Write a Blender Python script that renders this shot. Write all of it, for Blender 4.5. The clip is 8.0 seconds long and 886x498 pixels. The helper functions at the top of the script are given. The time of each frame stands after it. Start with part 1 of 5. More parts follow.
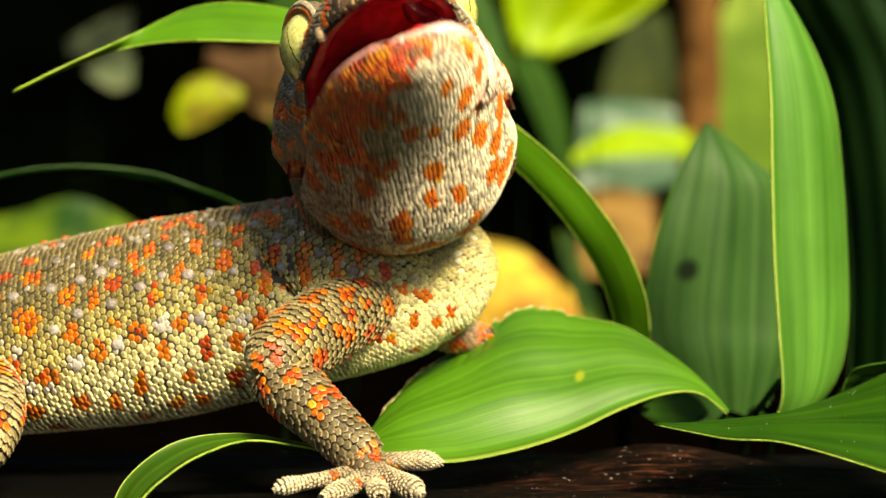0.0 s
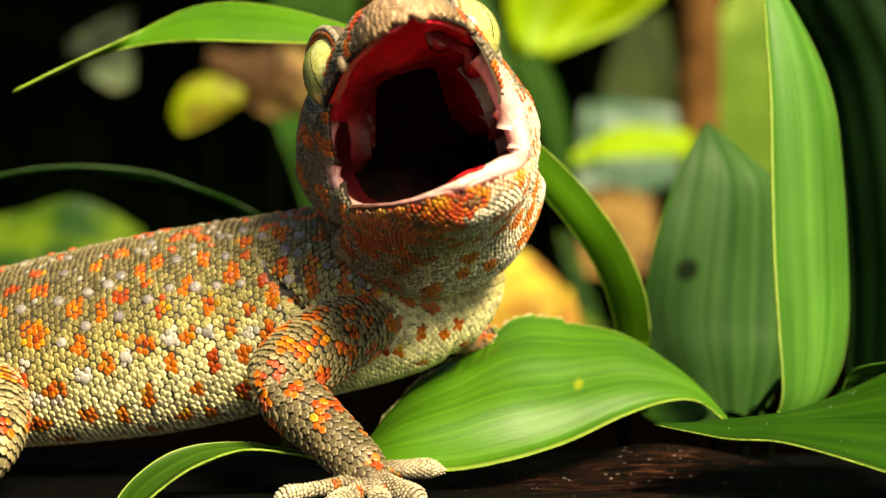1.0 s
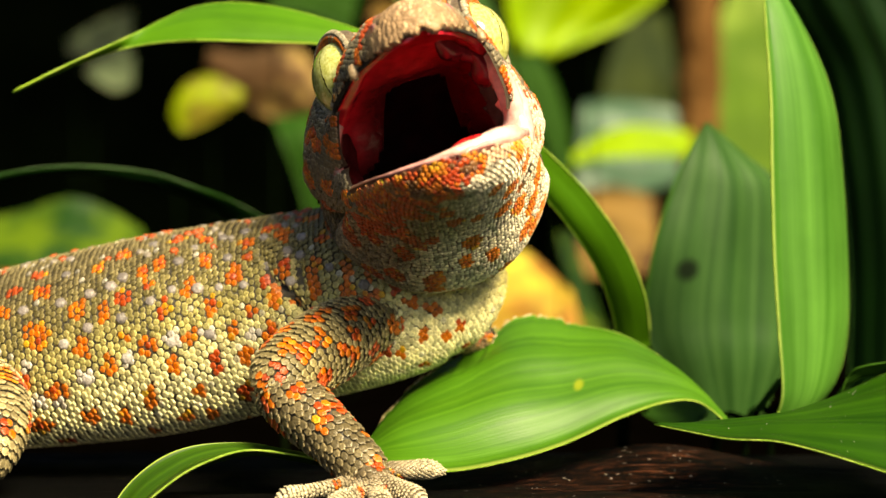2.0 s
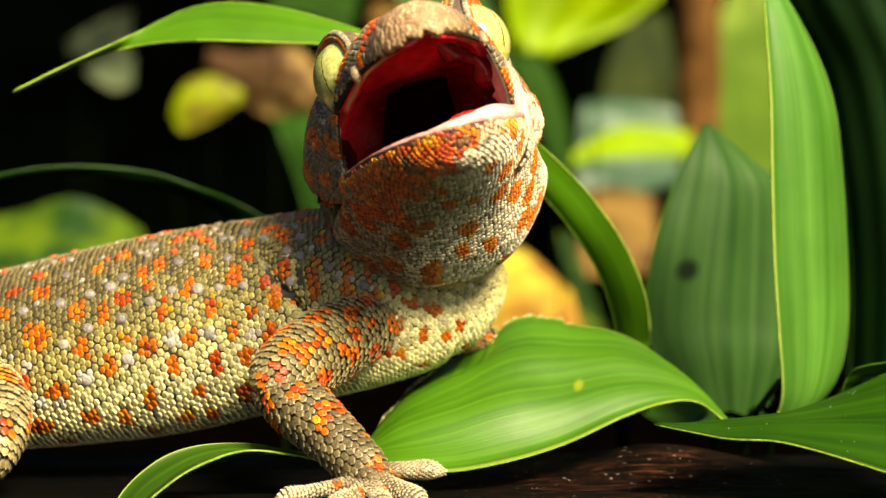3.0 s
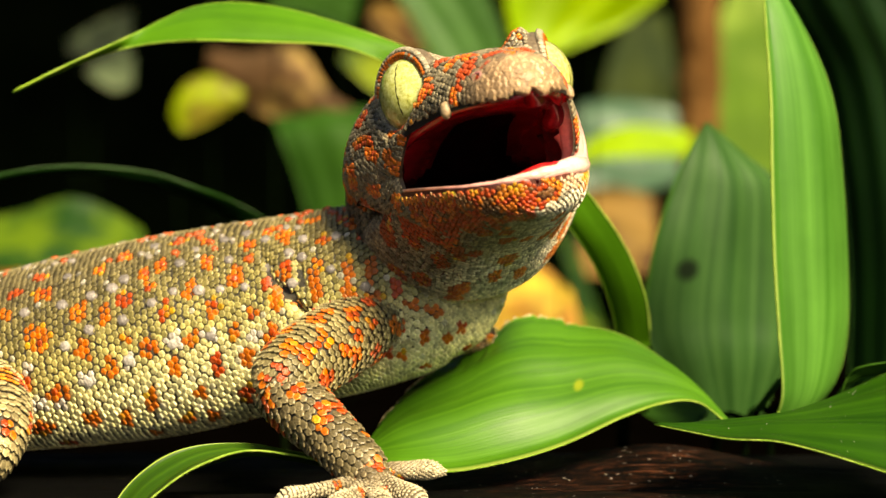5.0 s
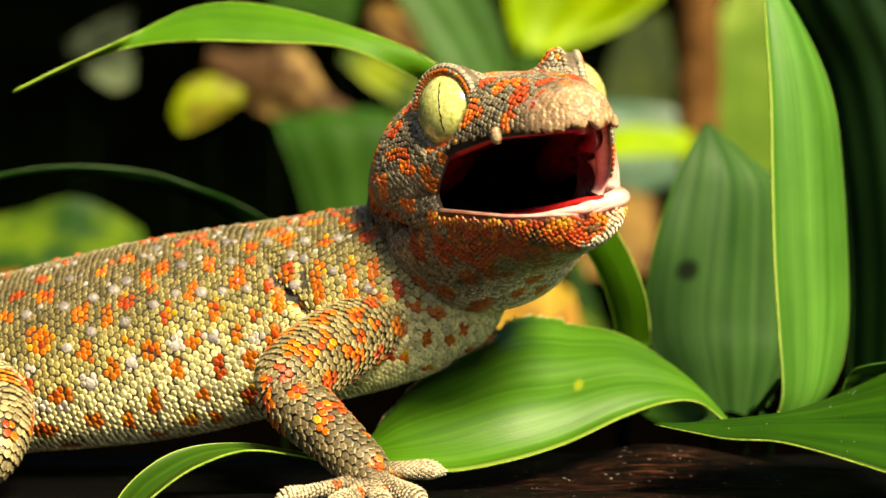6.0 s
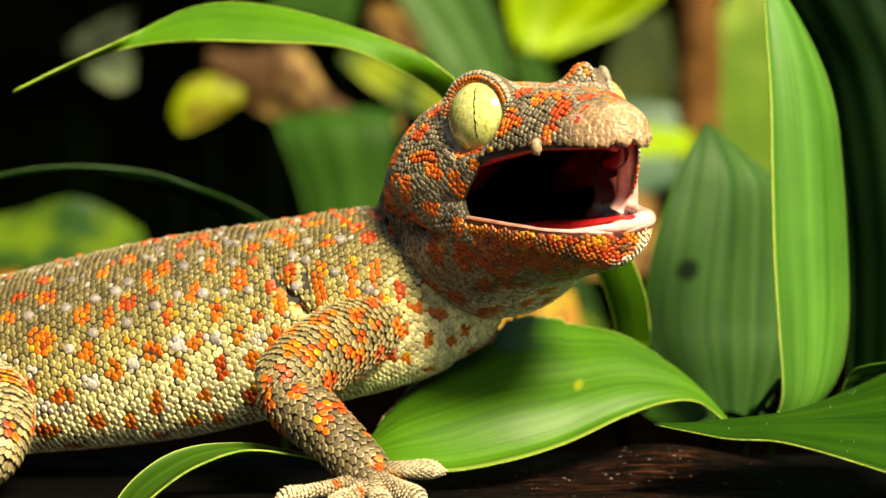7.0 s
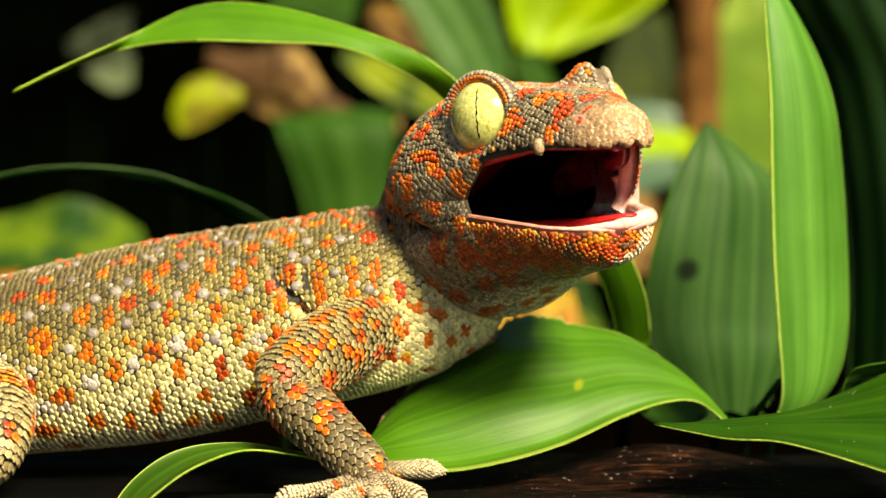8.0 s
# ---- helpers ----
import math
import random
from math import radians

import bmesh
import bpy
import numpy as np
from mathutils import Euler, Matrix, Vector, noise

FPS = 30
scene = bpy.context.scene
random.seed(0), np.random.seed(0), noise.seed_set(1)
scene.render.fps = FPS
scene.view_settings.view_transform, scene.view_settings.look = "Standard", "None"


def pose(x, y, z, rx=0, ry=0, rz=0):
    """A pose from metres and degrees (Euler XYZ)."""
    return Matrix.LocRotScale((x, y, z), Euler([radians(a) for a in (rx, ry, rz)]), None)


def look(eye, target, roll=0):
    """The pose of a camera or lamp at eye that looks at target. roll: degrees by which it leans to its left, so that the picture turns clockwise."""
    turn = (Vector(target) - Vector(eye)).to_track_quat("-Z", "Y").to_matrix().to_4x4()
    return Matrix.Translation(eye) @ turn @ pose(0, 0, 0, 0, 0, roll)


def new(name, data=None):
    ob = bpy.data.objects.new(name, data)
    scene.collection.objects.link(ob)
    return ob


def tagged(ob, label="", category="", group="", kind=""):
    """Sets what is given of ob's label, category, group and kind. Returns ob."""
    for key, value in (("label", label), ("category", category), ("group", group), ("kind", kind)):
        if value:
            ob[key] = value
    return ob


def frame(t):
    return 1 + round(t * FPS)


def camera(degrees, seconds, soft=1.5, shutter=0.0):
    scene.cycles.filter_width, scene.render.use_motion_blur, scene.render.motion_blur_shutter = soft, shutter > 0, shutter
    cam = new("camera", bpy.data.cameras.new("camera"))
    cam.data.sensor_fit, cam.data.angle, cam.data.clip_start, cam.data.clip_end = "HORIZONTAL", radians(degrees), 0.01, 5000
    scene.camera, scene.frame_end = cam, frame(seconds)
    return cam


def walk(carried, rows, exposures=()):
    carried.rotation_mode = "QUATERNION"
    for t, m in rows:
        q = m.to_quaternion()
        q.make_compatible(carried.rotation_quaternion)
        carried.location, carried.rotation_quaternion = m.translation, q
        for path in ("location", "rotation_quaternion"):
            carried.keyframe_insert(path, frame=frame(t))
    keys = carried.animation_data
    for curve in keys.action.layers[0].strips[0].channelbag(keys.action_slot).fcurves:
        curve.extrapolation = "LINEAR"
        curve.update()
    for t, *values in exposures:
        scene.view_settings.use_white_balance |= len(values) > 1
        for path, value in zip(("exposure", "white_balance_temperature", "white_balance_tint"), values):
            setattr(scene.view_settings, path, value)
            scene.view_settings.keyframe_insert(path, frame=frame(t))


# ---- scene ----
MM = 0.001

# ---- camera ----
cam = camera(30, 8.0, soft=1.5, shutter=0.3)
cam.data.dof.use_dof = True
cam.data.dof.focus_distance = 0.262
cam.data.dof.aperture_fstop = 14.0
EYE = (0.0, 0.0, 0.039)
walk(cam, [(0.0, look(EYE, (0.0, 1.0, 0.039))), (8.0, look(EYE, (0.0, 1.0, 0.039)))], exposures=[(0.0, 1.28, 7900, 10), (8.0, 1.28, 7900, 10)])

# ---- light ----
SUN_AZ, SUN_EL = radians(147), radians(43)
world = bpy.data.worlds.new("world")
scene.world = world
world.use_nodes = True
wn = world.node_tree
sky = wn.nodes.new("ShaderNodeTexSky")
sky.sky_type, sky.sun_disc = "NISHITA", False
sky.sun_elevation, sky.sun_rotation = SUN_EL, SUN_AZ
wn.links.new(sky.outputs["Color"], wn.nodes["Background"].inputs["Color"])
wn.nodes["Background"].inputs["Strength"].default_value = 0.055
sun = new("sun", bpy.data.lights.new("sun", "SUN"))
sun.data.energy, sun.data.angle, sun.data.color = 5.0, radians(20), (1.0, 0.92, 0.70)
toward_sun = Vector((math.sin(SUN_AZ) * math.cos(SUN_EL), math.cos(SUN_AZ) * math.cos(SUN_EL), math.sin(SUN_EL)))
sun.matrix_world = look(toward_sun, (0, 0, 0))


# ---- materials ----
def material(name, rough=0.5):
    m = bpy.data.materials.new(name)
    m.use_nodes = True
    b = m.node_tree.nodes["Principled BSDF"]
    b.inputs["Roughness"].default_value = rough
    return m, m.node_tree, b


def ramp_of(nt, stops, source):
    r = nt.nodes.new("ShaderNodeValToRGB")
    while len(r.color_ramp.elements) < len(stops):
        r.color_ramp.elements.new(0.5)
    for e, (p, c) in zip(r.color_ramp.elements, stops):
        e.position, e.color = p, (*c, 1) if len(c) == 3 else c
    nt.links.new(source, r.inputs["Fac"])
    return r.outputs["Color"]


def noise_of(nt, scale, detail=4.0, vector=None, rough=0.55):
    n = nt.nodes.new("ShaderNodeTexNoise")
    n.inputs["Scale"].default_value, n.inputs["Detail"].default_value, n.inputs["Roughness"].default_value = scale, detail, rough
    if vector is None:
        c = nt.nodes.new("ShaderNodeTexCoord")
        vector = c.outputs["Object"]
    nt.links.new(vector, n.inputs["Vector"])
    return n.outputs["Fac"]


def mixed(nt, kind, fac, a, b):
    m = nt.nodes.new("ShaderNodeMix")
    m.data_type, m.blend_type = "RGBA", kind
    for key, value in ((0, fac), (6, a), (7, b)):
        if isinstance(value, (int, float)):
            m.inputs[key].default_value = value
        elif isinstance(value, tuple):
            m.inputs[key].default_value = (*value, 1)
        else:
            nt.links.new(value, m.inputs[key])
    return m.outputs[2]


def bumped(nt, b, height, strength=0.3, distance=0.0003):
    n = nt.nodes.new("ShaderNodeBump")
    n.inputs["Strength"].default_value, n.inputs["Distance"].default_value = strength, distance
    nt.links.new(height, n.inputs["Height"])
    nt.links.new(n.outputs["Normal"], b.inputs["Normal"])


def stretched(nt, scale, coord="Object"):
    c, mp = nt.nodes.new("ShaderNodeTexCoord"), nt.nodes.new("ShaderNodeMapping")
    mp.inputs["Scale"].default_value = scale
    nt.links.new(c.outputs[coord], mp.inputs["Vector"])
    return mp.outputs["Vector"]


def skin_material(name, rough, grain=2600.0):
    """Hide whose colour is laid down scale by scale in the attribute "tint"."""
    m, nt, b = material(name, rough)
    tint = nt.nodes.new("ShaderNodeAttribute")
    tint.attribute_name = "tint"
    fine = noise_of(nt, grain, 3)
    wear = noise_of(nt, 260, 4)
    c = mixed(nt, "MULTIPLY", 0.9, tint.outputs["Color"], ramp_of(nt, [(0.28, (0.42, 0.40, 0.36)), (0.68, (1.22, 1.2, 1.15))], fine))
    c = mixed(nt, "MULTIPLY", 0.5, c, ramp_of(nt, [(0.3, (0.7, 0.68, 0.62)), (0.65, (1.08, 1.08, 1.08))], wear))
    nt.links.new(c, b.inputs["Base Color"])
    b.inputs["Specular IOR Level"].default_value = 0.45
    bumped(nt, b, fine, 0.8, 0.0002)
    return m


SCALE_MAT = skin_material("scale", 0.31)
HIDE_MAT = skin_material("hide", 0.6)


def mouth_material():
    m, nt, b = material("mouth_lining", 0.22)
    tint = nt.nodes.new("ShaderNodeAttribute")
    tint.attribute_name = "tint"
    f = noise_of(nt, 420, 5)
    c = mixed(nt, "MULTIPLY", 0.8, tint.outputs["Color"], ramp_of(nt, [(0.3, (0.5, 0.42, 0.42)), (0.65, (1.1, 1.0, 1.0))], f))
    nt.links.new(c, b.inputs["Base Color"])
    b.inputs["Subsurface Weight"].default_value = 0.15
    b.inputs["Subsurface Radius"].default_value = (0.002, 0.0006, 0.0005)
    b.inputs["Coat Weight"].default_value = 0.3
    b.inputs["Coat Roughness"].default_value = 0.12
    bumped(nt, b, f, 0.6, 0.0005)
    return m


MOUTH_MAT = mouth_material()
# Near-black colour paints the unlit depth of the mouth.
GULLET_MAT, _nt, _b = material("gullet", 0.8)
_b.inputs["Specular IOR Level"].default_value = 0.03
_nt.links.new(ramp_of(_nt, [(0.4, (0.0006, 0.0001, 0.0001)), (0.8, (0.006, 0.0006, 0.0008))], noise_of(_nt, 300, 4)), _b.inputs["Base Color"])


def tongue_material():
    m, nt, b = material("tongue", 0.25)
    f = noise_of(nt, 900, 3)
    nt.links.new(ramp_of(nt, [(0.3, (0.55, 0.008, 0.012)), (0.7, (0.8, 0.03, 0.03))], f), b.inputs["Base Color"])
    b.inputs["Coat Weight"].default_value = 0.5
    bumped(nt, b, f, 0.4, 0.0002)
    return m


TONGUE_MAT = tongue_material()


def eye_material():
    m, nt, b = material("iris", 0.12)
    f = noise_of(nt, 1500, 6, rough=0.7)
    g = noise_of(nt, 180, 3)
    c = ramp_of(nt, [(0.30, (0.16, 0.16, 0.03)), (0.42, (0.42, 0.43, 0.11)), (0.60, (0.64, 0.65, 0.26))], f)
    c = mixed(nt, "MULTIPLY", 0.5, c, ramp_of(nt, [(0.3, (0.6, 0.62, 0.4)), (0.7, (1.1, 1.1, 1.0))], g))
    nt.links.new(c, b.inputs["Base Color"])
    b.inputs["Coat Weight"].default_value = 1.0
    b.inputs["Coat Roughness"].default_value = 0.04
    return m


IRIS_MAT = eye_material()
PUPIL_MAT, _nt, _b = material("pupil", 0.1)
_b.inputs["Base Color"].default_value = (0.01, 0.006, 0.002, 1)


def leaf_material(name, dark, light, rim, rough=0.32, glow=0.25, veins=16.0, specks=False, hole=None, mottle=0.0, shine=0.3):
    """Blade with veins along its length, a pale margin and light passing through. UV: x along, y across."""
    m, nt, b = material(name, rough)
    uv = nt.nodes.new("ShaderNodeTexCoord")
    sep = nt.nodes.new("ShaderNodeSeparateXYZ")
    nt.links.new(uv.outputs["UV"], sep.inputs[0])
    lines = noise_of(nt, 1.0, 4, stretched(nt, (0.3, veins, 1), "UV"), 0.6)
    fine = noise_of(nt, 1.0, 3, stretched(nt, (0.8, veins * 5, 1), "UV"), 0.6)
    blotch = noise_of(nt, 45, 5)
    c = mixed(nt, "MIX", ramp_of(nt, [(0.33, (0.0,) * 3), (0.68, (1.0,) * 3)], lines), dark, light)
    if mottle:
        patch = ramp_of(nt, [(0.45, (0, 0, 0)), (0.58, (1, 1, 1))], noise_of(nt, mottle, 3))
        c = mixed(nt, "MIX", patch, dark, light)
    c = mixed(nt, "MULTIPLY", 0.3, c, ramp_of(nt, [(0.3, (0.62, 0.66, 0.5)), (0.7, (1.15, 1.12, 1.0))], fine))
    c = mixed(nt, "MULTIPLY", 0.6, c, ramp_of(nt, [(0.32, (0.55, 0.62, 0.5)), (0.62, (1.12, 1.1, 1.0))], blotch))
    edge = nt.nodes.new("ShaderNodeMath")
    edge.operation = "ABSOLUTE"
    off = nt.nodes.new("ShaderNodeMath")
    off.operation = "SUBTRACT"
    off.inputs[1].default_value = 0.5
    nt.links.new(sep.outputs["Y"], off.inputs[0])
    nt.links.new(off.outputs[0], edge.inputs[0])
    c = mixed(nt, "MIX", ramp_of(nt, [(0.482, (0, 0, 0)), (0.495, (1, 1, 1))], edge.outputs[0]), c, rim)
    if specks:
        v = nt.nodes.new("ShaderNodeTexVoronoi")
        v.inputs["Scale"].default_value = 1150
        nt.links.new(uv.outputs["Object"], v.inputs["Vector"])
        dots = ramp_of(nt, [(0.06, (1, 1, 1)), (0.10, (0, 0, 0))], v.outputs["Distance"])
        patch = ramp_of(nt, [(0.50, (0, 0, 0)), (0.58, (1, 1, 1))], noise_of(nt, 300, 2))
        c = mixed(nt, "MIX", mixed(nt, "MULTIPLY", 1.0, dots, patch), c, (0.85, 0.88, 0.7))
    if hole:
        g = nt.nodes.new("ShaderNodeVectorMath")
        g.operation = "DISTANCE"
        warp = nt.nodes.new("ShaderNodeVectorMath")
        warp.operation = "MULTIPLY"
        warp.inputs[1].default_value = (1.0, 1.0 / hole[2], 1.0)
        nt.links.new(uv.outputs["UV"], warp.inputs[0])
        nt.links.new(warp.outputs[0], g.inputs[0])
        g.inputs[1].default_value = (hole[0], hole[1] / hole[2], 0)
        c = mixed(nt, "MIX", ramp_of(nt, [(hole[3] * 0.6, (1, 1, 1)), (hole[3] * 1.3, (0, 0, 0))], g.outputs["Value"]), c, hole[4])
    nt.links.new(c, b.inputs["Base Color"])
    b.inputs["Specular IOR Level"].default_value = shine
    bumped(nt, b, fine, 0.2, 0.0003)
    tr = nt.nodes.new("ShaderNodeBsdfTranslucent")
    nt.links.new(c, tr.inputs["Color"])
    mix = nt.nodes.new("ShaderNodeMixShader")
    mix.inputs[0].default_value = glow
    nt.links.new(b.outputs[0], mix.inputs[1])
    nt.links.new(tr.outputs[0], mix.inputs[2])
    nt.links.new(mix.outputs[0], nt.nodes["Material Output"].inputs["Surface"])
    return m


LEAF_BRIGHT = leaf_material("bright_leaf", (0.012, 0.048, 0.001), (0.040, 0.110, 0.003), (0.35, 0.462, 0.07), 0.4, 0.2, 10)
LEAF_BITTEN = leaf_material("bitten_leaf", (0.034, 0.128, 0.005), (0.076, 0.215, 0.012), (0.30, 0.40, 0.07), 0.45, 0.22, 22, shine=0.35,
                            hole=(0.525, 0.33, 4.0, 0.011, (0.20, 0.25, 0.012)))
LEAF_SPECKLED = leaf_material("speckled_leaf", (0.006, 0.036, 0.0006), (0.020, 0.074, 0.002), (0.10, 0.16, 0.02), 0.5, 0.1, 14, True, shine=0.08)
LEAF_ARCH = leaf_material("arching_leaf", (0.050, 0.165, 0.005), (0.070, 0.20, 0.008), (0.26, 0.40, 0.04), 0.5, 0.22, 4, shine=0.15)
LEAF_TALL = leaf_material("tall_leaf", (0.024, 0.112, 0.007), (0.10, 0.27, 0.045), (0.28, 0.38, 0.10), 0.42, 0.15, 5, shine=0.25)
LEAF_BROAD = leaf_material("broad_leaf", (0.010, 0.046, 0.008), (0.042, 0.108, 0.027), (0.04, 0.11, 0.012), 0.5, 0.15, 11, shine=0.12,
                           hole=(0.438, 0.23, 3.2, 0.024, (0.002, 0.008, 0.001)))
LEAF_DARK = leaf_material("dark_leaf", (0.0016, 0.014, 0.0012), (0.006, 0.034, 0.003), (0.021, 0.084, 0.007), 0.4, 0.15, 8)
LEAF_GREY = leaf_material("grey_green_leaf", (0.028, 0.095, 0.012), (0.06, 0.17, 0.03), (0.2, 0.2, 0.03), 0.5, 0.3, 2.5)
LEAF_MID = leaf_material("mid_leaf", (0.013, 0.055, 0.004), (0.028, 0.09, 0.008), (0.036, 0.11, 0.009), 0.6, 0.25, 2.5, shine=0.12)
LEAF_SOFT = leaf_material("soft_leaf", (0.12, 0.24, 0.015), (0.32, 0.46, 0.08), (0.21, 0.35, 0.07), 0.5, 0.35, mottle=9)
LEAF_YELLOW = leaf_material("yellow_leaf", (0.19, 0.36, 0.003), (0.36, 0.52, 0.01), (0.315, 0.455, 0.014), 0.5, 0.4, 3)
LEAF_OLIVE = leaf_material("olive_leaf", (0.008, 0.044, 0.001), (0.075, 0.135, 0.002), (0.025, 0.07, 0.0025), 0.5, 0.25, mottle=55)
LEAF_SPOT = leaf_material("spotted_leaf", (0.20, 0.17, 0.014), (0.28, 0.364, 0.0042), (0.245, 0.294, 0.014), 0.5, 0.3, mottle=48)
LEAF_DRY = leaf_material("dry_leaf", (0.34, 0.15, 0.01), (0.52, 0.44, 0.04), (0.35, 0.224, 0.07), 0.7, 0.2, mottle=30)
LEAF_BROWN = leaf_material("brown_leaf", (0.07, 0.026, 0.003), (0.22, 0.12, 0.02), (0.25, 0.16, 0.05), 0.7, 0.2, mottle=30)
LEAF_MOTTLED = leaf_material("mottled_leaf", (0.008, 0.045, 0.002), (0.26, 0.34, 0.01), (0.03, 0.09, 0.004), 0.5, 0.25, mottle=26)
LEAF_DIM = leaf_material("dim_leaf", (0.008, 0.024, 0.001), (0.035, 0.055, 0.003), (0.012, 0.026, 0.002), 0.7, 0.2, mottle=9)
LEAF_TAN = leaf_material("tan_leaf", (0.08, 0.035, 0.008), (0.50, 0.32, 0.10), (0.21, 0.14, 0.056), 0.7, 0.2, mottle=35)
LEAF_PALE = leaf_material("pale_leaf", (0.008, 0.016, 0.005), (0.11, 0.15, 0.08), (0.112, 0.07, 0.035), 0.6, 0.2, mottle=32)
LEAF_BLUE = leaf_material("blue_leaf", (0.028, 0.084, 0.042), (0.084, 0.168, 0.112), (0.105, 0.196, 0.14), 0.4, 0.2, 4)


def wood_material():
    m, nt, b = material("dark_wood", 0.5)
    grain = noise_of(nt, 1.0, 9, stretched(nt, (150, 1400, 1400)), 0.75)
    big = noise_of(nt, 70, 5)
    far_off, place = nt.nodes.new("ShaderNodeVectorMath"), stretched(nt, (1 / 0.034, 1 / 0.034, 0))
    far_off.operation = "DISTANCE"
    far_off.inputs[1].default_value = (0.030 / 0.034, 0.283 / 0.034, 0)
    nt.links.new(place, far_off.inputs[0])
    # Pool of light put into the colour: grain shows here, near black elsewhere.
    lit_patch = ramp_of(nt, [(0.35, (1, 1, 1)), (1.2, (0.012, 0.01, 0.01))], far_off.outputs["Value"])
    c = ramp_of(nt, [(0.44, (0.001, 0.0006, 0.0004)), (0.53, (0.012, 0.005, 0.002)), (0.61, (0.11, 0.036, 0.016)), (0.72, (0.30, 0.16, 0.10))], grain)
    c = mixed(nt, "MULTIPLY", 0.9, c, ramp_of(nt, [(0.38, (0.12, 0.11, 0.1)), (0.60, (1.0, 0.95, 0.9))], big))
    c = mixed(nt, "MULTIPLY", 1.0, c, lit_patch)
    nt.links.new(c, b.inputs["Base Color"])
    nt.links.new(ramp_of(nt, [(0.3, (0.55,) * 3), (0.7, (0.85,) * 3)], big), b.inputs["Roughness"])
    dots = nt.nodes.new("ShaderNodeTexVoronoi")
    dots.inputs["Scale"].default_value = 900
    nt.links.new(stretched(nt, (0.5, 1, 1)), dots.inputs["Vector"])
    chips = mixed(nt, "MULTIPLY", 1.0, ramp_of(nt, [(0.10, (1, 1, 1)), (0.16, (0, 0, 0))], dots.outputs["Distance"]), ramp_of(nt, [(0.47, (0, 0, 0)), (0.55, (1, 1, 1))], noise_of(nt, 160, 3)))
    chips = mixed(nt, "MULTIPLY", 1.0, chips, lit_patch)
    c = mixed(nt, "MIX", chips, c, (0.55, 0.48, 0.40))
    nt.links.new(c, b.inputs["Base Color"])
    b.inputs["Specular IOR Level"].default_value = 0.06
    bumped(nt, b, grain, 1.0, 0.0015)
    return m


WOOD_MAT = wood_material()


def soil_material(name, lo, hi, scale):
    m, nt, b = material(name, 0.95)
    f = noise_of(nt, scale, 8, rough=0.65)
    nt.links.new(ramp_of(nt, [(0.35, lo), (0.7, hi)], f), b.inputs["Base Color"])
    b.inputs["Specular IOR Level"].default_value = 0.0
    bumped(nt, b, f, 0.6, 0.004)
    return m


# Soil and backdrop are coloured near black for the shade among the plants.
SOIL_MAT = soil_material("shaded_soil", (0.0003, 0.0002, 0.0001), (0.0012, 0.0008, 0.0005), 40)
GLOOM_MAT = soil_material("unlit_undergrowth", (0.0001, 0.0002, 0.0001), (0.0003, 0.0006, 0.0002), 9)
STALK_MAT = soil_material("dark_stalk", (0.001, 0.0025, 0.0008), (0.004, 0.008, 0.002), 200)
MARGIN_MAT = soil_material("leaf_margin", (0.16, 0.30, 0.03), (0.34, 0.44, 0.09), 300)
RIM_MAT = soil_material("chewed_rim", (0.20, 0.10, 0.03), (0.72, 0.66, 0.40), 500)
BARK_MAT = soil_material("bark", (0.05, 0.022, 0.007), (0.17, 0.085, 0.028), 120)


# ---- mesh tools (millimetres) ----
def build(name, verts, faces, mats, parent=None, label="", tint=None, uv=None, slots=None, smooth=True):
    me = bpy.data.meshes.new(name)
    verts = np.asarray(verts, float) * MM
    me.from_pydata(verts.tolist(), [], [list(map(int, f)) for f in faces])
    for m in (mats if isinstance(mats, (list, tuple)) else [mats]):
        me.materials.append(m)
    if tint is not None:
        a = me.attributes.new("tint", "FLOAT_COLOR", "POINT")
        a.data.foreach_set("color", np.concatenate([np.asarray(tint, float), np.ones((len(verts), 1))], 1).astype(np.float32).ravel())
    if uv is not None:
        layer = me.uv_layers.new(name="UVMap")
        idx = np.zeros(len(me.loops), np.int32)
        me.loops.foreach_get("vertex_index", idx)
        layer.data.foreach_set("uv", np.asarray(uv, np.float32)[idx].ravel())
    if slots is not None:
        me.polygons.foreach_set("material_index", np.asarray(slots, np.int32))
    me.polygons.foreach_set("use_smooth", [smooth] * len(me.polygons))
    me.update()
    ob = new(name, me)
    ob.parent = parent
    if label:
        tagged(ob, label)
    return ob


def spline(points, u):
    """Catmull-Rom through rows of numbers, u from 0 to 1."""
    p = np.asarray(points, float)
    p = np.vstack([2 * p[0] - p[1], p, 2 * p[-1] - p[-2]])
    n = len(p) - 3
    x = np.clip(np.asarray(u, float), 0, 1) * n
    i = np.minimum(x.astype(int), n - 1)
    f = (x - i)[..., None]
    a, b, c, d = p[i], p[i + 1], p[i + 2], p[i + 3]
    return 0.5 * (2 * b + (c - a) * f + (2 * a - 5 * b + 4 * c - d) * f ** 2 + (3 * b - a - 3 * c + d) * f ** 3)


def smooth_of(xs, ys, x):
    """Smooth curve through (xs, ys)."""
    xs, ys = np.asarray(xs, float), np.asarray(ys, float)
    s = np.gradient(ys, xs)
    i = np.clip(np.searchsorted(xs, x) - 1, 0, len(xs) - 2)
    h = xs[i + 1] - xs[i]
    f = np.clip((x - xs[i]) / h, 0, 1)
    return (ys[i] * (2 * f ** 3 - 3 * f ** 2 + 1) + s[i] * h * (f ** 3 - 2 * f ** 2 + f)
            + ys[i + 1] * (3 * f ** 2 - 2 * f ** 3) + s[i + 1] * h * (f ** 3 - f ** 2))


def unit(v):
    return v / (np.linalg.norm(v, axis=-1, keepdims=True) + 1e-12)


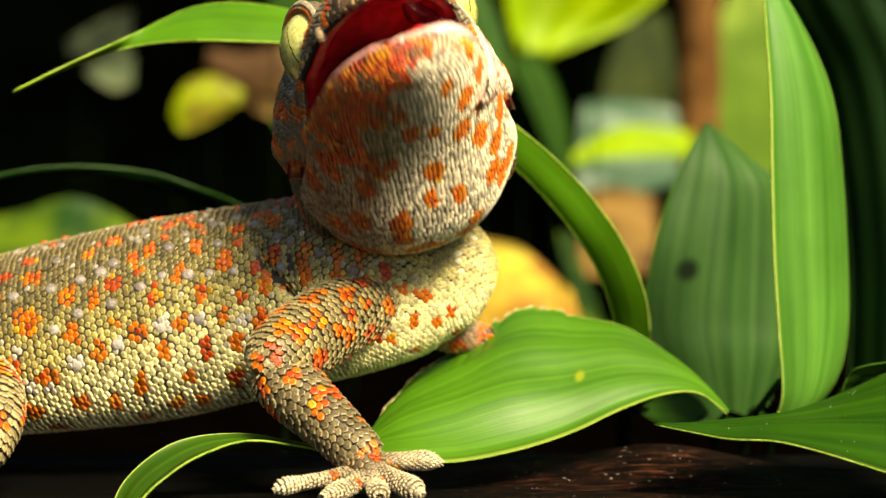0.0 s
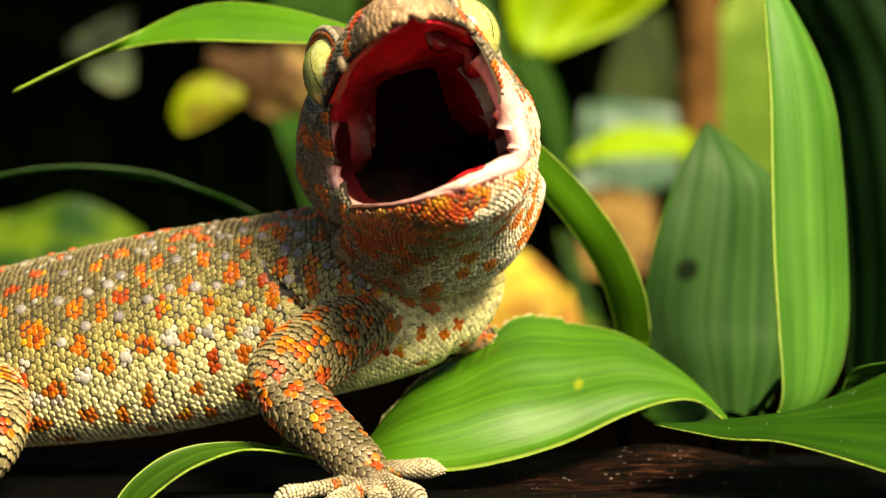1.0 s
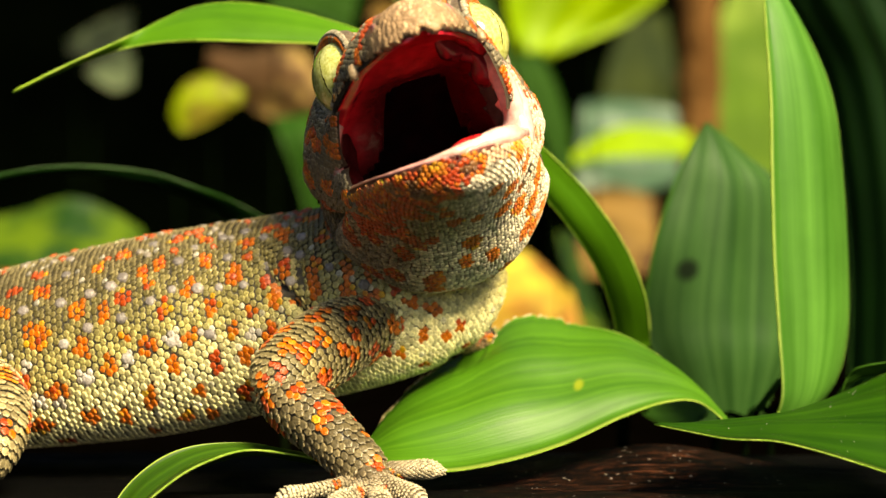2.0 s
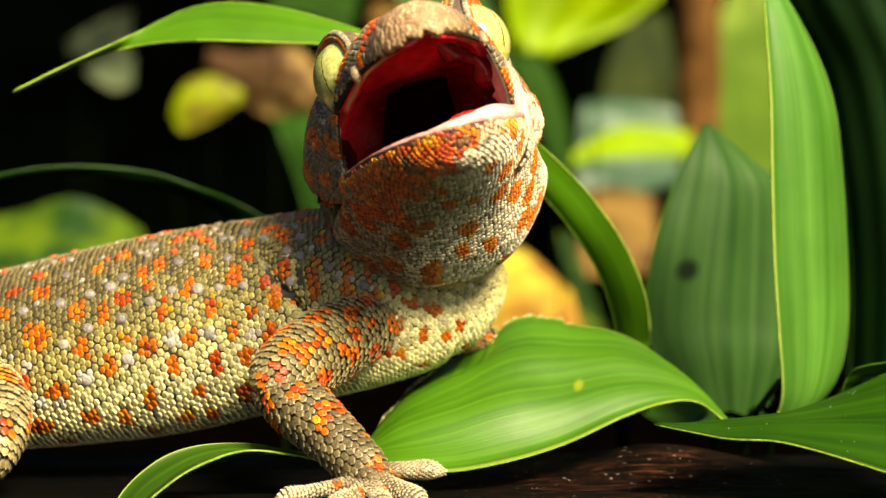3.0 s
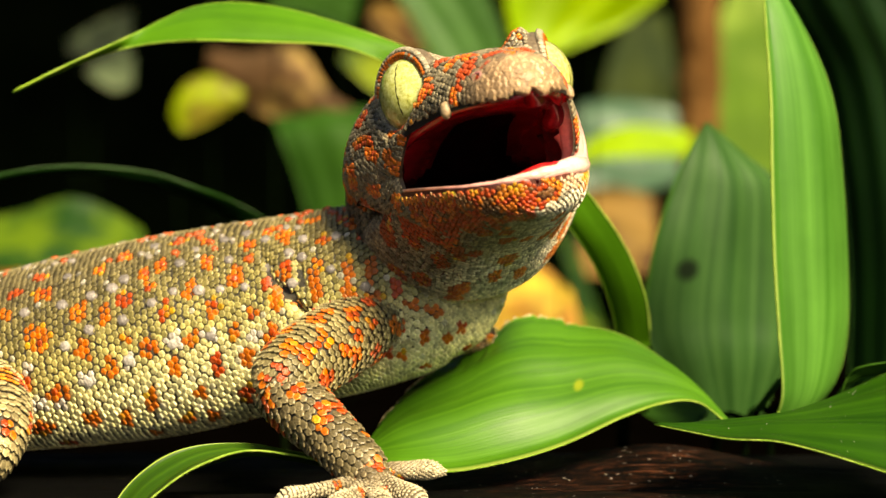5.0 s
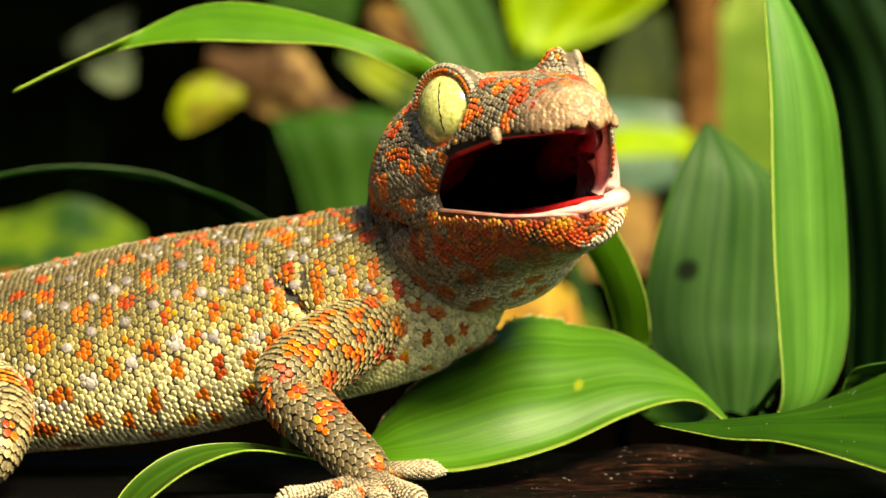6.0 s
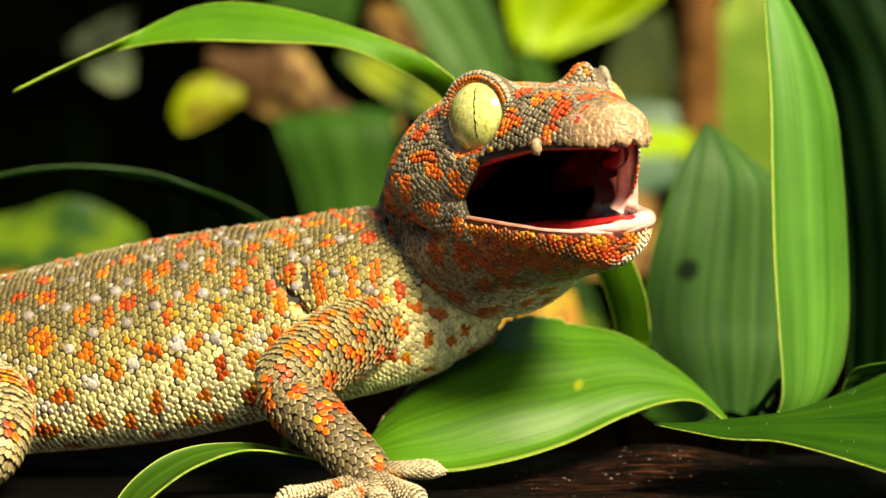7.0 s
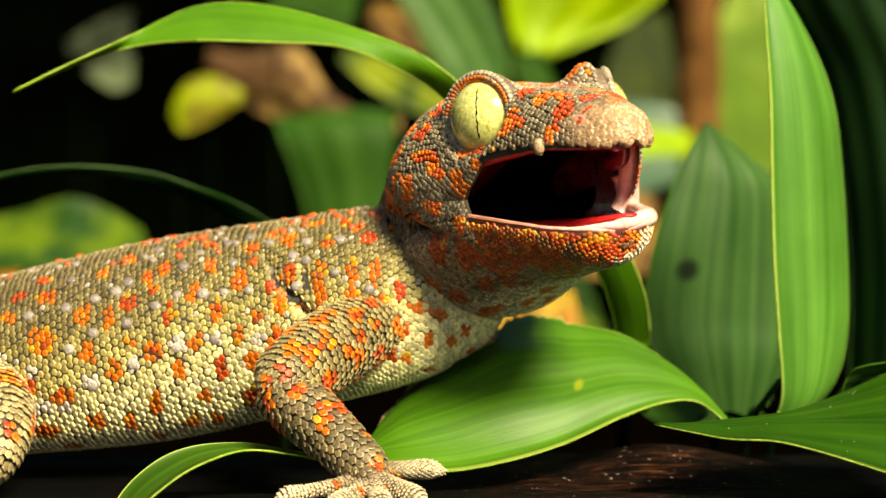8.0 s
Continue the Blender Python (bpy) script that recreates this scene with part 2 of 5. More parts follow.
def tube_surface(rows, reference=(0, 0, 1), box=1.0):
    """rows: x, y, z, radius along the reference, radius across it. Returns S(u, a), a once round from 0 to 1, from the -side over the underside."""
    ref = np.asarray(reference, float)

    def surface(u, a):
        u, a = np.broadcast_arrays(np.asarray(u, float), np.asarray(a, float))
        q = spline(rows, u)
        t = unit(spline(rows, np.clip(u + 0.004, 0, 1))[..., :3] - spline(rows, np.clip(u - 0.004, 0, 1))[..., :3])
        side = unit(np.cross(t, ref))
        up = np.cross(side, t)
        ang = a * 2 * np.pi
        cx, sx = np.cos(ang), np.sin(ang)
        low = np.clip(sx * 4, 0, 1)
        cx = cx * (1 - low) + np.sign(cx) * np.abs(cx) ** box * (1 + 0.05 * (1 - box)) * low
        return q[..., :3] + side * (np.maximum(q[..., 4], 0.05) * cx)[..., None] + up * (np.maximum(q[..., 3], 0.05) * -sx)[..., None]
    return surface


def grid_faces(nu, na, wrap):
    f = []
    for i in range(nu - 1):
        for j in range(na if wrap else na - 1):
            k = (j + 1) % na
            f.append((i * na + j, (i + 1) * na + j, (i + 1) * na + k, i * na + k))
    return f


def surface_mesh(S, nu, na, wrap=True, inset=0.0):
    u, a = np.meshgrid(np.linspace(0, 1, nu), np.linspace(0, 1, na, endpoint=not wrap), indexing="ij")
    p = S(u, a).reshape(-1, 3)
    if inset:
        n = normals(S, u.ravel(), a.ravel())[2]
        p = p - n * inset
    f = grid_faces(nu, na, wrap)
    if wrap:
        f += [tuple(range(na))[::-1], tuple((nu - 1) * na + j for j in range(na))]
    return p, f, u.ravel(), a.ravel()


def normals(S, u, a):
    e = 0.003
    p = S(u, a)
    tu = unit(S(np.minimum(u + e, 1), a) - S(np.maximum(u - e, 0), a))
    tv = S(u, a + e) - S(u, a - e)
    tv = unit(tv - tu * (tv * tu).sum(-1, keepdims=True))
    return tu, tv, np.cross(tv, tu), p


def scale_rows(S, step_u, step_a, wrap=True, seed=1, jitter=0.12, a0=0.0, a1=1.0, u0=0.0, u1=1.0, spread=None, along=0.27):
    """Places for scales in staggered rows: u, a, distance along, distance round, relative spacing."""
    rng = np.random.RandomState(seed)
    uu = np.linspace(u0, u1, 400)
    line = S(uu, np.full(400, along * (a1 - a0) + a0))
    s = np.concatenate([[0], np.cumsum(np.linalg.norm(np.diff(line, axis=0), axis=1))])
    out = []
    for k, d in enumerate(np.arange(step_u * 0.5, s[-1], step_u)):
        u = np.interp(d, s, uu)
        aa = np.linspace(a0, a1, 160)
        ring = S(np.full(160, u), aa)
        w = np.concatenate([[0], np.cumsum(np.linalg.norm(np.diff(ring, axis=0), axis=1))])
        grow = np.ones(160) if spread is None else spread(aa)
        w2 = np.concatenate([[0], np.cumsum(np.diff(w) / grow[1:])])
        n = int(w2[-1] / step_a)
        if n < 3:
            continue
        d2 = (np.arange(n) + (0.5 if k % 2 else 0.0) + rng.uniform(-jitter, jitter, n)) * w2[-1] / n
        d2 = np.interp(d2 % w2[-1], w2, w)
        out.append(np.stack([np.clip(u + rng.uniform(-jitter, jitter, n) * step_u / s[-1] * (u1 - u0), 0, 1), np.interp(d2, w, aa), np.full(n, d), d2 - w[-1] / 2, np.interp(d2, w, grow)], 1))
    return np.vstack(out)


RING = np.arange(6) * np.pi / 3


def scale_mesh(c, tu, tv, n, su, sv, lift, tilt, tint, pale=0.0):
    """Low six-sided domes, one for each place; tilt raises the rear edge, as lapping scales have it."""
    N = len(c)
    su, sv, lift, tilt = (np.broadcast_to(np.asarray(x, float), (N,)) for x in (su, sv, lift, tilt))
    rings = []
    for radius, h in ((1.0, -0.6), (0.92, 0.55), (0.62, 0.92)):
        x, y = np.cos(RING) * radius, np.sin(RING) * radius
        rings.append(c[:, None] + tu[:, None] * (su[:, None] * x)[..., None] + tv[:, None] * (sv[:, None] * y)[..., None]
                     + n[:, None] * (lift[:, None] * h + tilt[:, None] * x * lift[:, None])[..., None])
    top = (c + n * lift[:, None])[:, None]
    v = np.concatenate(rings + [top], 1)
    base = []
    for r in (0, 6):
        for k in range(6):
            base.append((r + k, r + (k + 1) % 6, r + 6 + (k + 1) % 6, r + 6 + k))
    tris = [(12 + k, 12 + (k + 1) % 6, 18) for k in range(6)]
    off = np.arange(N)[:, None, None] * 19
    quads = (np.array(base)[None] + off).reshape(-1, 4).tolist()
    tri = (np.array(tris)[None] + off).reshape(-1, 3).tolist()
    # Rear rims tinted paler as light catches lapping edges; lowest ring tinted as shade.
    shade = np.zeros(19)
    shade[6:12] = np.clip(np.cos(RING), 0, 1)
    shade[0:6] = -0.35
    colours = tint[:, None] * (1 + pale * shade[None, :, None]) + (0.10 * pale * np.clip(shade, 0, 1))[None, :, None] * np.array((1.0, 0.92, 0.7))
    return v.reshape(-1, 3), quads + tri, colours.reshape(-1, 3)


SPOT_CACHE = {}


def spot_at(s, a, pitch, radius, seed, chance=0.85):
    """How far inside a spot of a jittered field the place lies: below 1 is inside; and the spot's own random number."""
    i0, j0, best, own = int(math.floor(s / pitch)), int(math.floor(a / pitch)), 9.0, 0.0
    for i in (i0 - 1, i0, i0 + 1):
        for j in (j0 - 1, j0, j0 + 1):
            key = (i, j, seed)
            if key not in SPOT_CACHE:
                r = random.Random(i * 7919 + j * 104729 + seed * 31)
                SPOT_CACHE[key] = [r.random() for _ in range(6)]
            r = SPOT_CACHE[key]
            if r[0] > chance:
                continue
            cx, cy = (i + 0.5 + (r[1] - 0.5) * 0.9) * pitch, (j + 0.5 + (r[2] - 0.5) * 0.9 + (0.25 if i % 2 else -0.25)) * pitch
            d = math.hypot((s - cx) / (radius * (0.7 + 0.4 * r[3])), (a - cy) / (radius * (0.7 + 0.45 * r[4])))
            if d < best:
                best, own = d, r[5]
    return best, own


ORANGE, REDDISH, YELLOW = np.array((0.60, 0.145, 0.005)), np.array((0.45, 0.055, 0.004)), np.array((0.62, 0.36, 0.02))


def spot_colour(d, own, rng, red=0.3):
    if d > 0.88 and rng.random() < 0.15:
        return YELLOW * (0.7 + 0.3 * rng.random())
    c = REDDISH if own < red or (d < 0.6 and rng.random() < red) else ORANGE
    if rng.random() < 0.08:
        c = (ORANGE + YELLOW) / 2
    return c * (0.75 + 0.4 * rng.random())


def part(name, S, nu, na, parent, tint, wrap=True, inset=0.25, label=""):
    """The bare hide of a limb or trunk, below its scales."""
    p, f, u, a = surface_mesh(S, nu, na, wrap, inset)
    # Dark tints from the callers put the shade between scales into the hide.
    return build(name, p, f, HIDE_MAT, parent, label, tint=np.tile(np.asarray(tint), (len(p), 1)))


def scaled(name, S, parent, colour, step_u, step_a, lift=0.35, tilt=0.0, wrap=True, seed=1, fill=(0.62, 0.60), a0=0.0, a1=1.0, u0=0.0, u1=1.0,
           keep=None, size=None, label="", jitter=0.12, spread=None, pale=0.0, along=0.27, single=None):
    g = scale_rows(S, step_u, step_a, wrap, seed, jitter, a0, a1, u0, u1, spread, along)
    rng = random.Random(seed)
    tu, tv, n, p = normals(S, g[:, 0], g[:, 1])
    if keep is not None:
        k = keep(p)
        g, tu, tv, n, p = g[k], tu[k], tv[k], n[k], p[k]
    tint = np.array([colour(q, r[2], r[3], rng) for q, r in zip(p, g)])
    f = np.array([0.88 + 0.24 * rng.random() for _ in range(len(p))])
    if size is not None:
        f = f * size(p)
    su, sv = step_u * fill[0] * f, step_a * fill[1] * f * g[:, 4]
    rest = np.ones(len(p), bool)
    if single is not None:
        # scales large enough to be told apart, each by itself
        for i in np.where(single(p))[0][:300]:
            rest[i] = False
            one = slice(i, i + 1)
            v, fc, t = scale_mesh(p[one], tu[one], tv[one], n[one], su[one], sv[one], lift * f[one], tilt, tint[one], pale)
            build("scale", v, fc, SCALE_MAT, parent, tint=t, smooth=False)
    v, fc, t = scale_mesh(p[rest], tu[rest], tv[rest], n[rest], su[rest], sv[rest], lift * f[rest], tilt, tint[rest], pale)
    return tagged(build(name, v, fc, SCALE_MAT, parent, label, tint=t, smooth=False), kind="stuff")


# ---- the gecko ----
gecko = tagged(new("gecko"), "orange-spotted grey gecko with gaping mouth standing on dark wood", "lizard")
# (x, z, half-width, half-height) on the near side
SPOTS = [(-71.7, 30.7, 1.68, 0.93), (-72.2, 27.4, 1.4, 1.21), (-66.6, 30.7, 2.05, 1.49), (-68.0, 33.5, 1.68, 0.84), (-57.5, 34.9, 1.4, 1.31), (-53.6, 37.2, 1.4, 1.21), (-66.2, 23.7, 2.43, 2.24), (-68.9, 16.2, 1.87, 1.87), (-62.9, 14.4, 2.05, 1.87), (-59.6, 28.4, 1.49, 1.87), (-55.9, 27.9, 0.93, 1.87), (-52.6, 30.2, 1.49, 1.68), (-58.7, 21.4, 1.49, 1.87), (-58.2, 10.2, 1.59, 1.68), (-54.5, 18.6, 1.12, 2.05), (-52.2, 10.2, 0.93, 2.15), (-49.4, 34.4, 0.93, 1.31), (-48.6, 32.4, 0.84, 0.93), (-46.6, 35.8, 1.12, 1.49), (-44.7, 39.6, 1.68, 0.93), (-48.0, 21.8, 1.68, 1.87), (-48.0, 13.0, 1.12, 2.33), (-45.2, 28.4, 1.12, 1.87), (-43.8, 19.0, 1.21, 1.87), (-42.8, 9.7, 1.31, 1.49), (-41.2, 23.7, 1.21, 1.68), (-41.7, 31.6, 1.12, 2.05), (-39.4, 39.7, 1.12, 0.84), (-39.0, 36.3, 1.31, 1.59), (-37.7, 28.8, 1.31, 1.87), (-36.9, 19.0, 0.93, 2.61), (-37.7, 10.2, 1.31, 1.49), (-34.0, 33.5, 1.31, 2.05), (-34.0, 24.6, 1.31, 1.49), (-32.5, 39.1, 1.31, 1.4), (-31.9, 36.8, 0.93, 0.93), (-31.6, 20.4, 1.03, 1.68), (-31.1, 27.9, 1.03, 1.49), (-32.1, 14.4, 1.12, 2.05), (-33.0, 9.2, 1.12, 0.84), (-29.3, 41.4, 1.21, 1.03), (-28.8, 32.6, 0.84, 1.49), (-27.9, 24.2, 1.12, 2.24), (-27.0, 30.7, 0.93, 2.05), (-66.2, 8.3, 2.05, 1.49), (-28.8, 15.8, 0.93, 1.03), (-62.9, 5.5, 1.49, 0.75), (-51.7, 24.0, 0.84, 0.75), (-40.0, 14.4, 0.84, 1.03), (-48.0, 7.4, 1.12, 0.75)]
WHITE_SPOTS = [(-57.8, 16.7, 1.68, 1.31), (-51.2, 20.0, 1.31, 1.31), (-44.0, 22.8, 1.49, 1.21), (-38.1, 24.2, 1.4, 1.12), (-30.6, 24.2, 1.21, 1.03), (-67.6, 18.4, 1.31, 0.93), (-66.6, 12.5, 1.87, 1.12), (-62.4, 12.8, 1.12, 0.75)]
TUBERCLES = [(-68.9, 27.9), (-63.4, 36.3), (-62.9, 33.5), (-62.9, 29.3), (-57.8, 30.7), (-57.8, 25.1), (-62.0, 22.3), (-52.6, 33.5), (-52.6, 26.5), (-48.9, 38.6), (-48.0, 29.3), (-50.8, 40.0), (-43.3, 35.8), (-44.2, 31.6), (-40.0, 31.6), (-36.8, 40.0), (-35.4, 36.8), (-36.3, 31.6), (-32.1, 32.1), (-33.0, 41.0), (-29.3, 40.0), (-28.8, 35.4), (-41.0, 38.2), (-54.5, 31.6), (-22.8, 40.0), (-23.2, 36.8), (-17.4, 40.5), (-18.1, 34.9), (-25.1, 37.7), (-24.6, 33.0), (-12.5, 32.1), (-57.8, 16.7), (-44.0, 22.8), (-51.2, 20.0), (-38.1, 24.2)]


def lean(c, rng, low=0.8, span=0.4):
    return np.asarray(c) * (low + span * rng.random())


SPOTS_SHOULDER = [(-26.2, 40.5, 1.55, 1.94), (-19.3, 40.0, 1.36, 1.36), (-25.7, 34.9, 1.36, 1.74), (-20.7, 34.9, 1.16, 2.13), (-20.1, 31.5, 0.87, 2.13), (-15.1, 35.6, 0.97, 2.13), (-14.9, 30.8, 1.16, 1.74), (-12.5, 40.9, 1.74, 1.16), (-11.3, 35.4, 0.87, 2.52), (-23.9, 30.2, 0.87, 1.74), (-11.9, 29.4, 1.16, 1.74), (-12.8, 26.4, 0.87, 1.16), (-9.4, 26.4, 1.45, 0.97), (-6.6, 25.4, 1.16, 1.16), (-10.3, 30.3, 0.87, 1.55), (-17.0, 43.5, 0.97, 0.78), (-14.6, 42.6, 0.97, 0.97), (-21.6, 43.2, 1.36, 0.78), (-7.3, 32.4, 1.16, 1.55), (-1.3, 28.2, 2.13, 0.78), (-2.5, 23.6, 0.87, 1.16), (-6.3, 20.5, 0.78, 0.78), (-10.7, 22.3, 1.16, 1.36), (-8.7, 21.0, 0.87, 1.36), (-2.7, 18.4, 1.36, 0.78), (-13.3, 18.8, 1.36, 1.36), (3.5, 25.1, 0.97, 0.48), (1.3, 23.2, 1.16, 0.48), (4.7, 21.6, 1.36, 0.48), (-4.5, 29.1, 1.55, 0.78)]


def torso_colour(p, s, a, rng):
    x, y, z = p
    if y < 293:
        e = (SPOT_PLACES - p) / SPOT_SIZES
        e = np.sqrt((e * e).sum(1))
        d, own = float(e.min()), (int(e.argmin()) * 0.37) % 1.0
        if d < 1 and e.argmin() >= len(SPOTS) + len(SPOTS_SHOULDER):
            return lean((0.55, 0.51, 0.46), rng)
    else:
        d, own = spot_at(s, a, 5.6, 2.0, 3)
    if d < 1:
        return spot_colour(d, own, rng, 0.12 + 0.012 * max(z - 25, 0))
    low = 9 + 0.36 * np.clip(x + 64, -4, 34)
    h = np.clip((z - low - 3 * np.clip((x + 18) / 14, 0, 1)) / 23, 0, 1)
    c = smooth_mix(h, ((0.80, 0.75, 0.42), (0.46, 0.41, 0.15), (0.235, 0.20, 0.072), (0.14, 0.115, 0.052)))
    if rng.random() < 0.03:
        c = c * 0.5 + np.array((0.6, 0.58, 0.55)) * 0.5
    return lean(c, rng, 0.62, 0.7)


def smooth_mix(h, stops):
    k = float(h) * (len(stops) - 1)
    i = min(int(k), len(stops) - 2)
    return np.asarray(stops[i]) * (1 - k + i) + np.asarray(stops[i + 1]) * (k - i)


def add_bumps(torso, S):
    """Round tubercles standing out of the finer scales, each by itself."""
    rng = random.Random(12)
    gu, ga = np.meshgrid(np.linspace(0, 1, 300), np.linspace(0, 1, 160, endpoint=False), indexing="ij")
    gu, ga = gu.ravel(), ga.ravel()
    tu, tv, n, p = normals(S, gu, ga)
    near = np.where(p[:, 1] < 291)[0]
    picks = []
    for x, z in TUBERCLES:
        picks.append((near[np.argmin((p[near, 0] - x) ** 2 + (p[near, 2] - z) ** 2)], lean((0.23, 0.205, 0.20) if z > 24 else (0.42, 0.39, 0.37), rng, 0.7, 0.5), 0.9 + 0.3 * rng.random(), 0.5))
    for x, z, rx, rz in SPOTS:
        if z > 33:
            picks.append((near[np.argmin((p[near, 0] - x) ** 2 + (p[near, 2] - z) ** 2)], lean((0.40, 0.06, 0.01), rng), 0.8, 0.5))
    top = np.where((n[:, 2] > 0.75) & (p[:, 0] > -80) & (p[:, 0] < -8) & (p[:, 1] < 296))[0]
    for k in range(80):
        picks.append((top[rng.randrange(len(top))], lean((0.42, 0.08, 0.015), rng) if rng.random() < 0.65 else lean((0.24, 0.21, 0.18), rng), 0.65 + 0.3 * rng.random(), 0.8))
    for i, tint, size, high in picks:
        one = slice(i, i + 1)
        v, f, t = scale_mesh(p[one], tu[one], tv[one], n[one], size, size, high * size, 0.0, tint[None])
        build("tubercle", v, f, SCALE_MAT, torso, tint=t)


def creased(S, lines):
    """The surface with folds pressed into its near side; lines: start and end (x, z), width, depth."""
    def surface(u, a):
        p = S(u, a)
        for (x0, z0), (x1, z1), wide, deep in lines:
            d = np.array((x1 - x0, z1 - z0))
            k = np.clip(((p[..., 0] - x0) * d[0] + (p[..., 2] - z0) * d[1]) / (d @ d), 0, 1)
            off = np.hypot(p[..., 0] - x0 - k * d[0], p[..., 2] - z0 - k * d[1])
            p[..., 1] += deep * np.exp(-(off / wide) ** 2) * np.sin(np.pi * (0.15 + 0.7 * k)) * (p[..., 1] < 286)
        return p
    return surface


def make_torso():
    rows = [(-118, 291, 12, 6, 7), (-110, 291, 13, 12, 13.5), (-93.2, 292, 15.6, 15.2, 17), (-78.2, 292, 18.3, 15.2, 18.2), (-63.3, 292, 20.8, 16.4, 19),
            (-48.3, 292, 23.3, 17.2, 19), (-33.3, 292, 26.2, 16.8, 18), (-22.2, 290.5, 28.4, 16.2, 16.8), (-13.1, 290, 30.2, 15.8, 15.8),
            (-5.2, 290.5, 31.0, 14.6, 13.4), (1.0, 291.5, 31.0, 12.6, 11.0), (5.0, 292.5, 30.2, 10.4, 9.0), (8.0, 293.5, 29.2, 7.6, 7.0), (9.4, 294, 28.6, 4.2, 4.6), (9.9, 294, 28.4, 0.8, 1.2)]
    S = creased(tube_surface(rows, box=0.62), (((-27.0, 33.0), (-20.6, 26.4), 0.75, 2.2), ((-30.5, 38.5), (-26.8, 31.5), 0.6, 0.9), ((-24.5, 38.5), (-22.0, 31.0), 0.7, 0.8)))
    global SPOT_PLACES, SPOT_SIZES
    gu, ga = np.meshgrid(np.linspace(0, 1, 400), np.linspace(0, 1, 200), indexing="ij")
    skin = S(gu, ga).reshape(-1, 3)
    skin = skin[skin[:, 1] < 291]
    spots = SPOTS + SPOTS_SHOULDER + WHITE_SPOTS
    SPOT_PLACES = np.array([skin[np.argmin((skin[:, 0] - x) ** 2 + (skin[:, 2] - z) ** 2)] for x, z, rx, rz in spots])
    SPOT_SIZES = np.array([(max(rx, 1.1), 1.2 * max(rz, 1.0), max(rz, 1.0)) for x, z, rx, rz in spots])
    torso = part("torso", S, 70, 48, gecko, (0.026, 0.020, 0.009), inset=0.1)
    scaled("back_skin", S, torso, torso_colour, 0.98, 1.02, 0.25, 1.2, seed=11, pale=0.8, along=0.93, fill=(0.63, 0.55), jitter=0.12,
           spread=lambda q: 1.12 + 0.26 * np.cos((q - 0.19) * 2 * np.pi),
           single=lambda q: (q[:, 0] > -58) & (q[:, 0] < -36) & (q[:, 2] > 9.5) & (q[:, 2] < 22) & (q[:, 1] < 285))
    add_bumps(torso, S)
    return torso


torso = make_torso()


def limb_colour(seed, base, pitch=4.2, radius=1.3, red=0.45, chance=0.74):
    def colour(p, s, a, rng):
        d, own = spot_at(s, a, pitch, radius, seed, chance)
        if d < 1:
            return spot_colour(d, own, rng, red) * 0.9
        return lean(base, rng, 0.5, 0.6)
    return colour


def make_limb(name, rows, seed, base, step=1.2, ref=(0, 1, 0), lift=0.24, tilt=1.3, scales="scaly_skin", spots=4.2, radius=1.6, tintb=(0.035, 0.027, 0.014)):
    S = tube_surface(rows, ref)
    ob = part(name, S, 36, 24, gecko, tintb, inset=0.1)
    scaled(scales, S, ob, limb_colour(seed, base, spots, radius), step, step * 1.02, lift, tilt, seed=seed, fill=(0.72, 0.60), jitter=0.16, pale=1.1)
    return ob


def make_foot(name, wrist, toes, seed):
    """A palm with its splayed toes, the pads pale and flat."""
    ob, sv, sf, st = None, [], [], []
    for k, rows in enumerate([wrist] + toes):
        S = tube_surface(rows, (0, 0, 1))
        p, f, u, a = surface_mesh(S, 20, 14, True, 0.05)
        made = build("toe" if k else name, p, f, HIDE_MAT, ob or gecko, tint=np.tile((0.10, 0.075, 0.04), (len(p), 1)))
        ob = ob or made
        big = 1.0 if k else 1.7
        g = scale_rows(S, 0.60 * big, 0.62 * big, True, seed + k)
        tu, tv, n, c = normals(S, g[:, 0], g[:, 1])
        rng = random.Random(seed + k)
        col = []
        for q, r in zip(c, g):
            d, own = spot_at(r[2], r[3], 3.6, 1.15, seed, 0.6)
            pale = smooth_mix(min(r[2] / 14, 1), ((0.14, 0.10, 0.055), (0.66, 0.58, 0.40))) if k else (0.15, 0.115, 0.065)
            col.append(spot_colour(d, own, rng, 0.4) * 0.8 if d < 1 and (k == 0 or r[2] < 6) else lean(pale, rng, 0.7, 0.5))
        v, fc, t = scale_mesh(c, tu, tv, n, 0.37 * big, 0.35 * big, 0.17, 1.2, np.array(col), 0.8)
        sf += [tuple(i + sum(len(x) for x in sv) for i in q) for q in fc]
        sv.append(v)
        st.append(t)
    tagged(build("foot_skin", np.vstack(sv), sf, SCALE_MAT, ob, tint=np.vstack(st)), kind="stuff")
    return ob


upper_arm = make_limb("upper_arm", [(-1, 291, 30, 3, 3), (-6.0, 284.8, 28.8, 5.6, 5.8), (-12.0, 279.2, 26.2, 6.2, 6.0), (-18.6, 271, 22.6, 6.6, 6.3), (-23.8, 264.5, 18.9, 5.8, 5.8), (-26.0, 262, 16.6, 4.2, 4.4), (-26.8, 261.6, 15.2, 1.2, 1.4)],
                      21, (0.26, 0.215, 0.10))
forearm = make_limb("forearm", [(-27.2, 263, 18.6, 1.5, 1.5), (-26.2, 263, 17.6, 4.3, 4.3), (-22.9, 262, 14.3, 4.9, 4.9), (-17.8, 260, 10.0, 4.3, 4.3), (-13.6, 258, 6.2, 3.5, 3.8), (-11.2, 257, 4.0, 2.4, 3.2), (-10.4, 256.6, 3.2, 0.8, 1)],
                    22, (0.175, 0.14, 0.072))
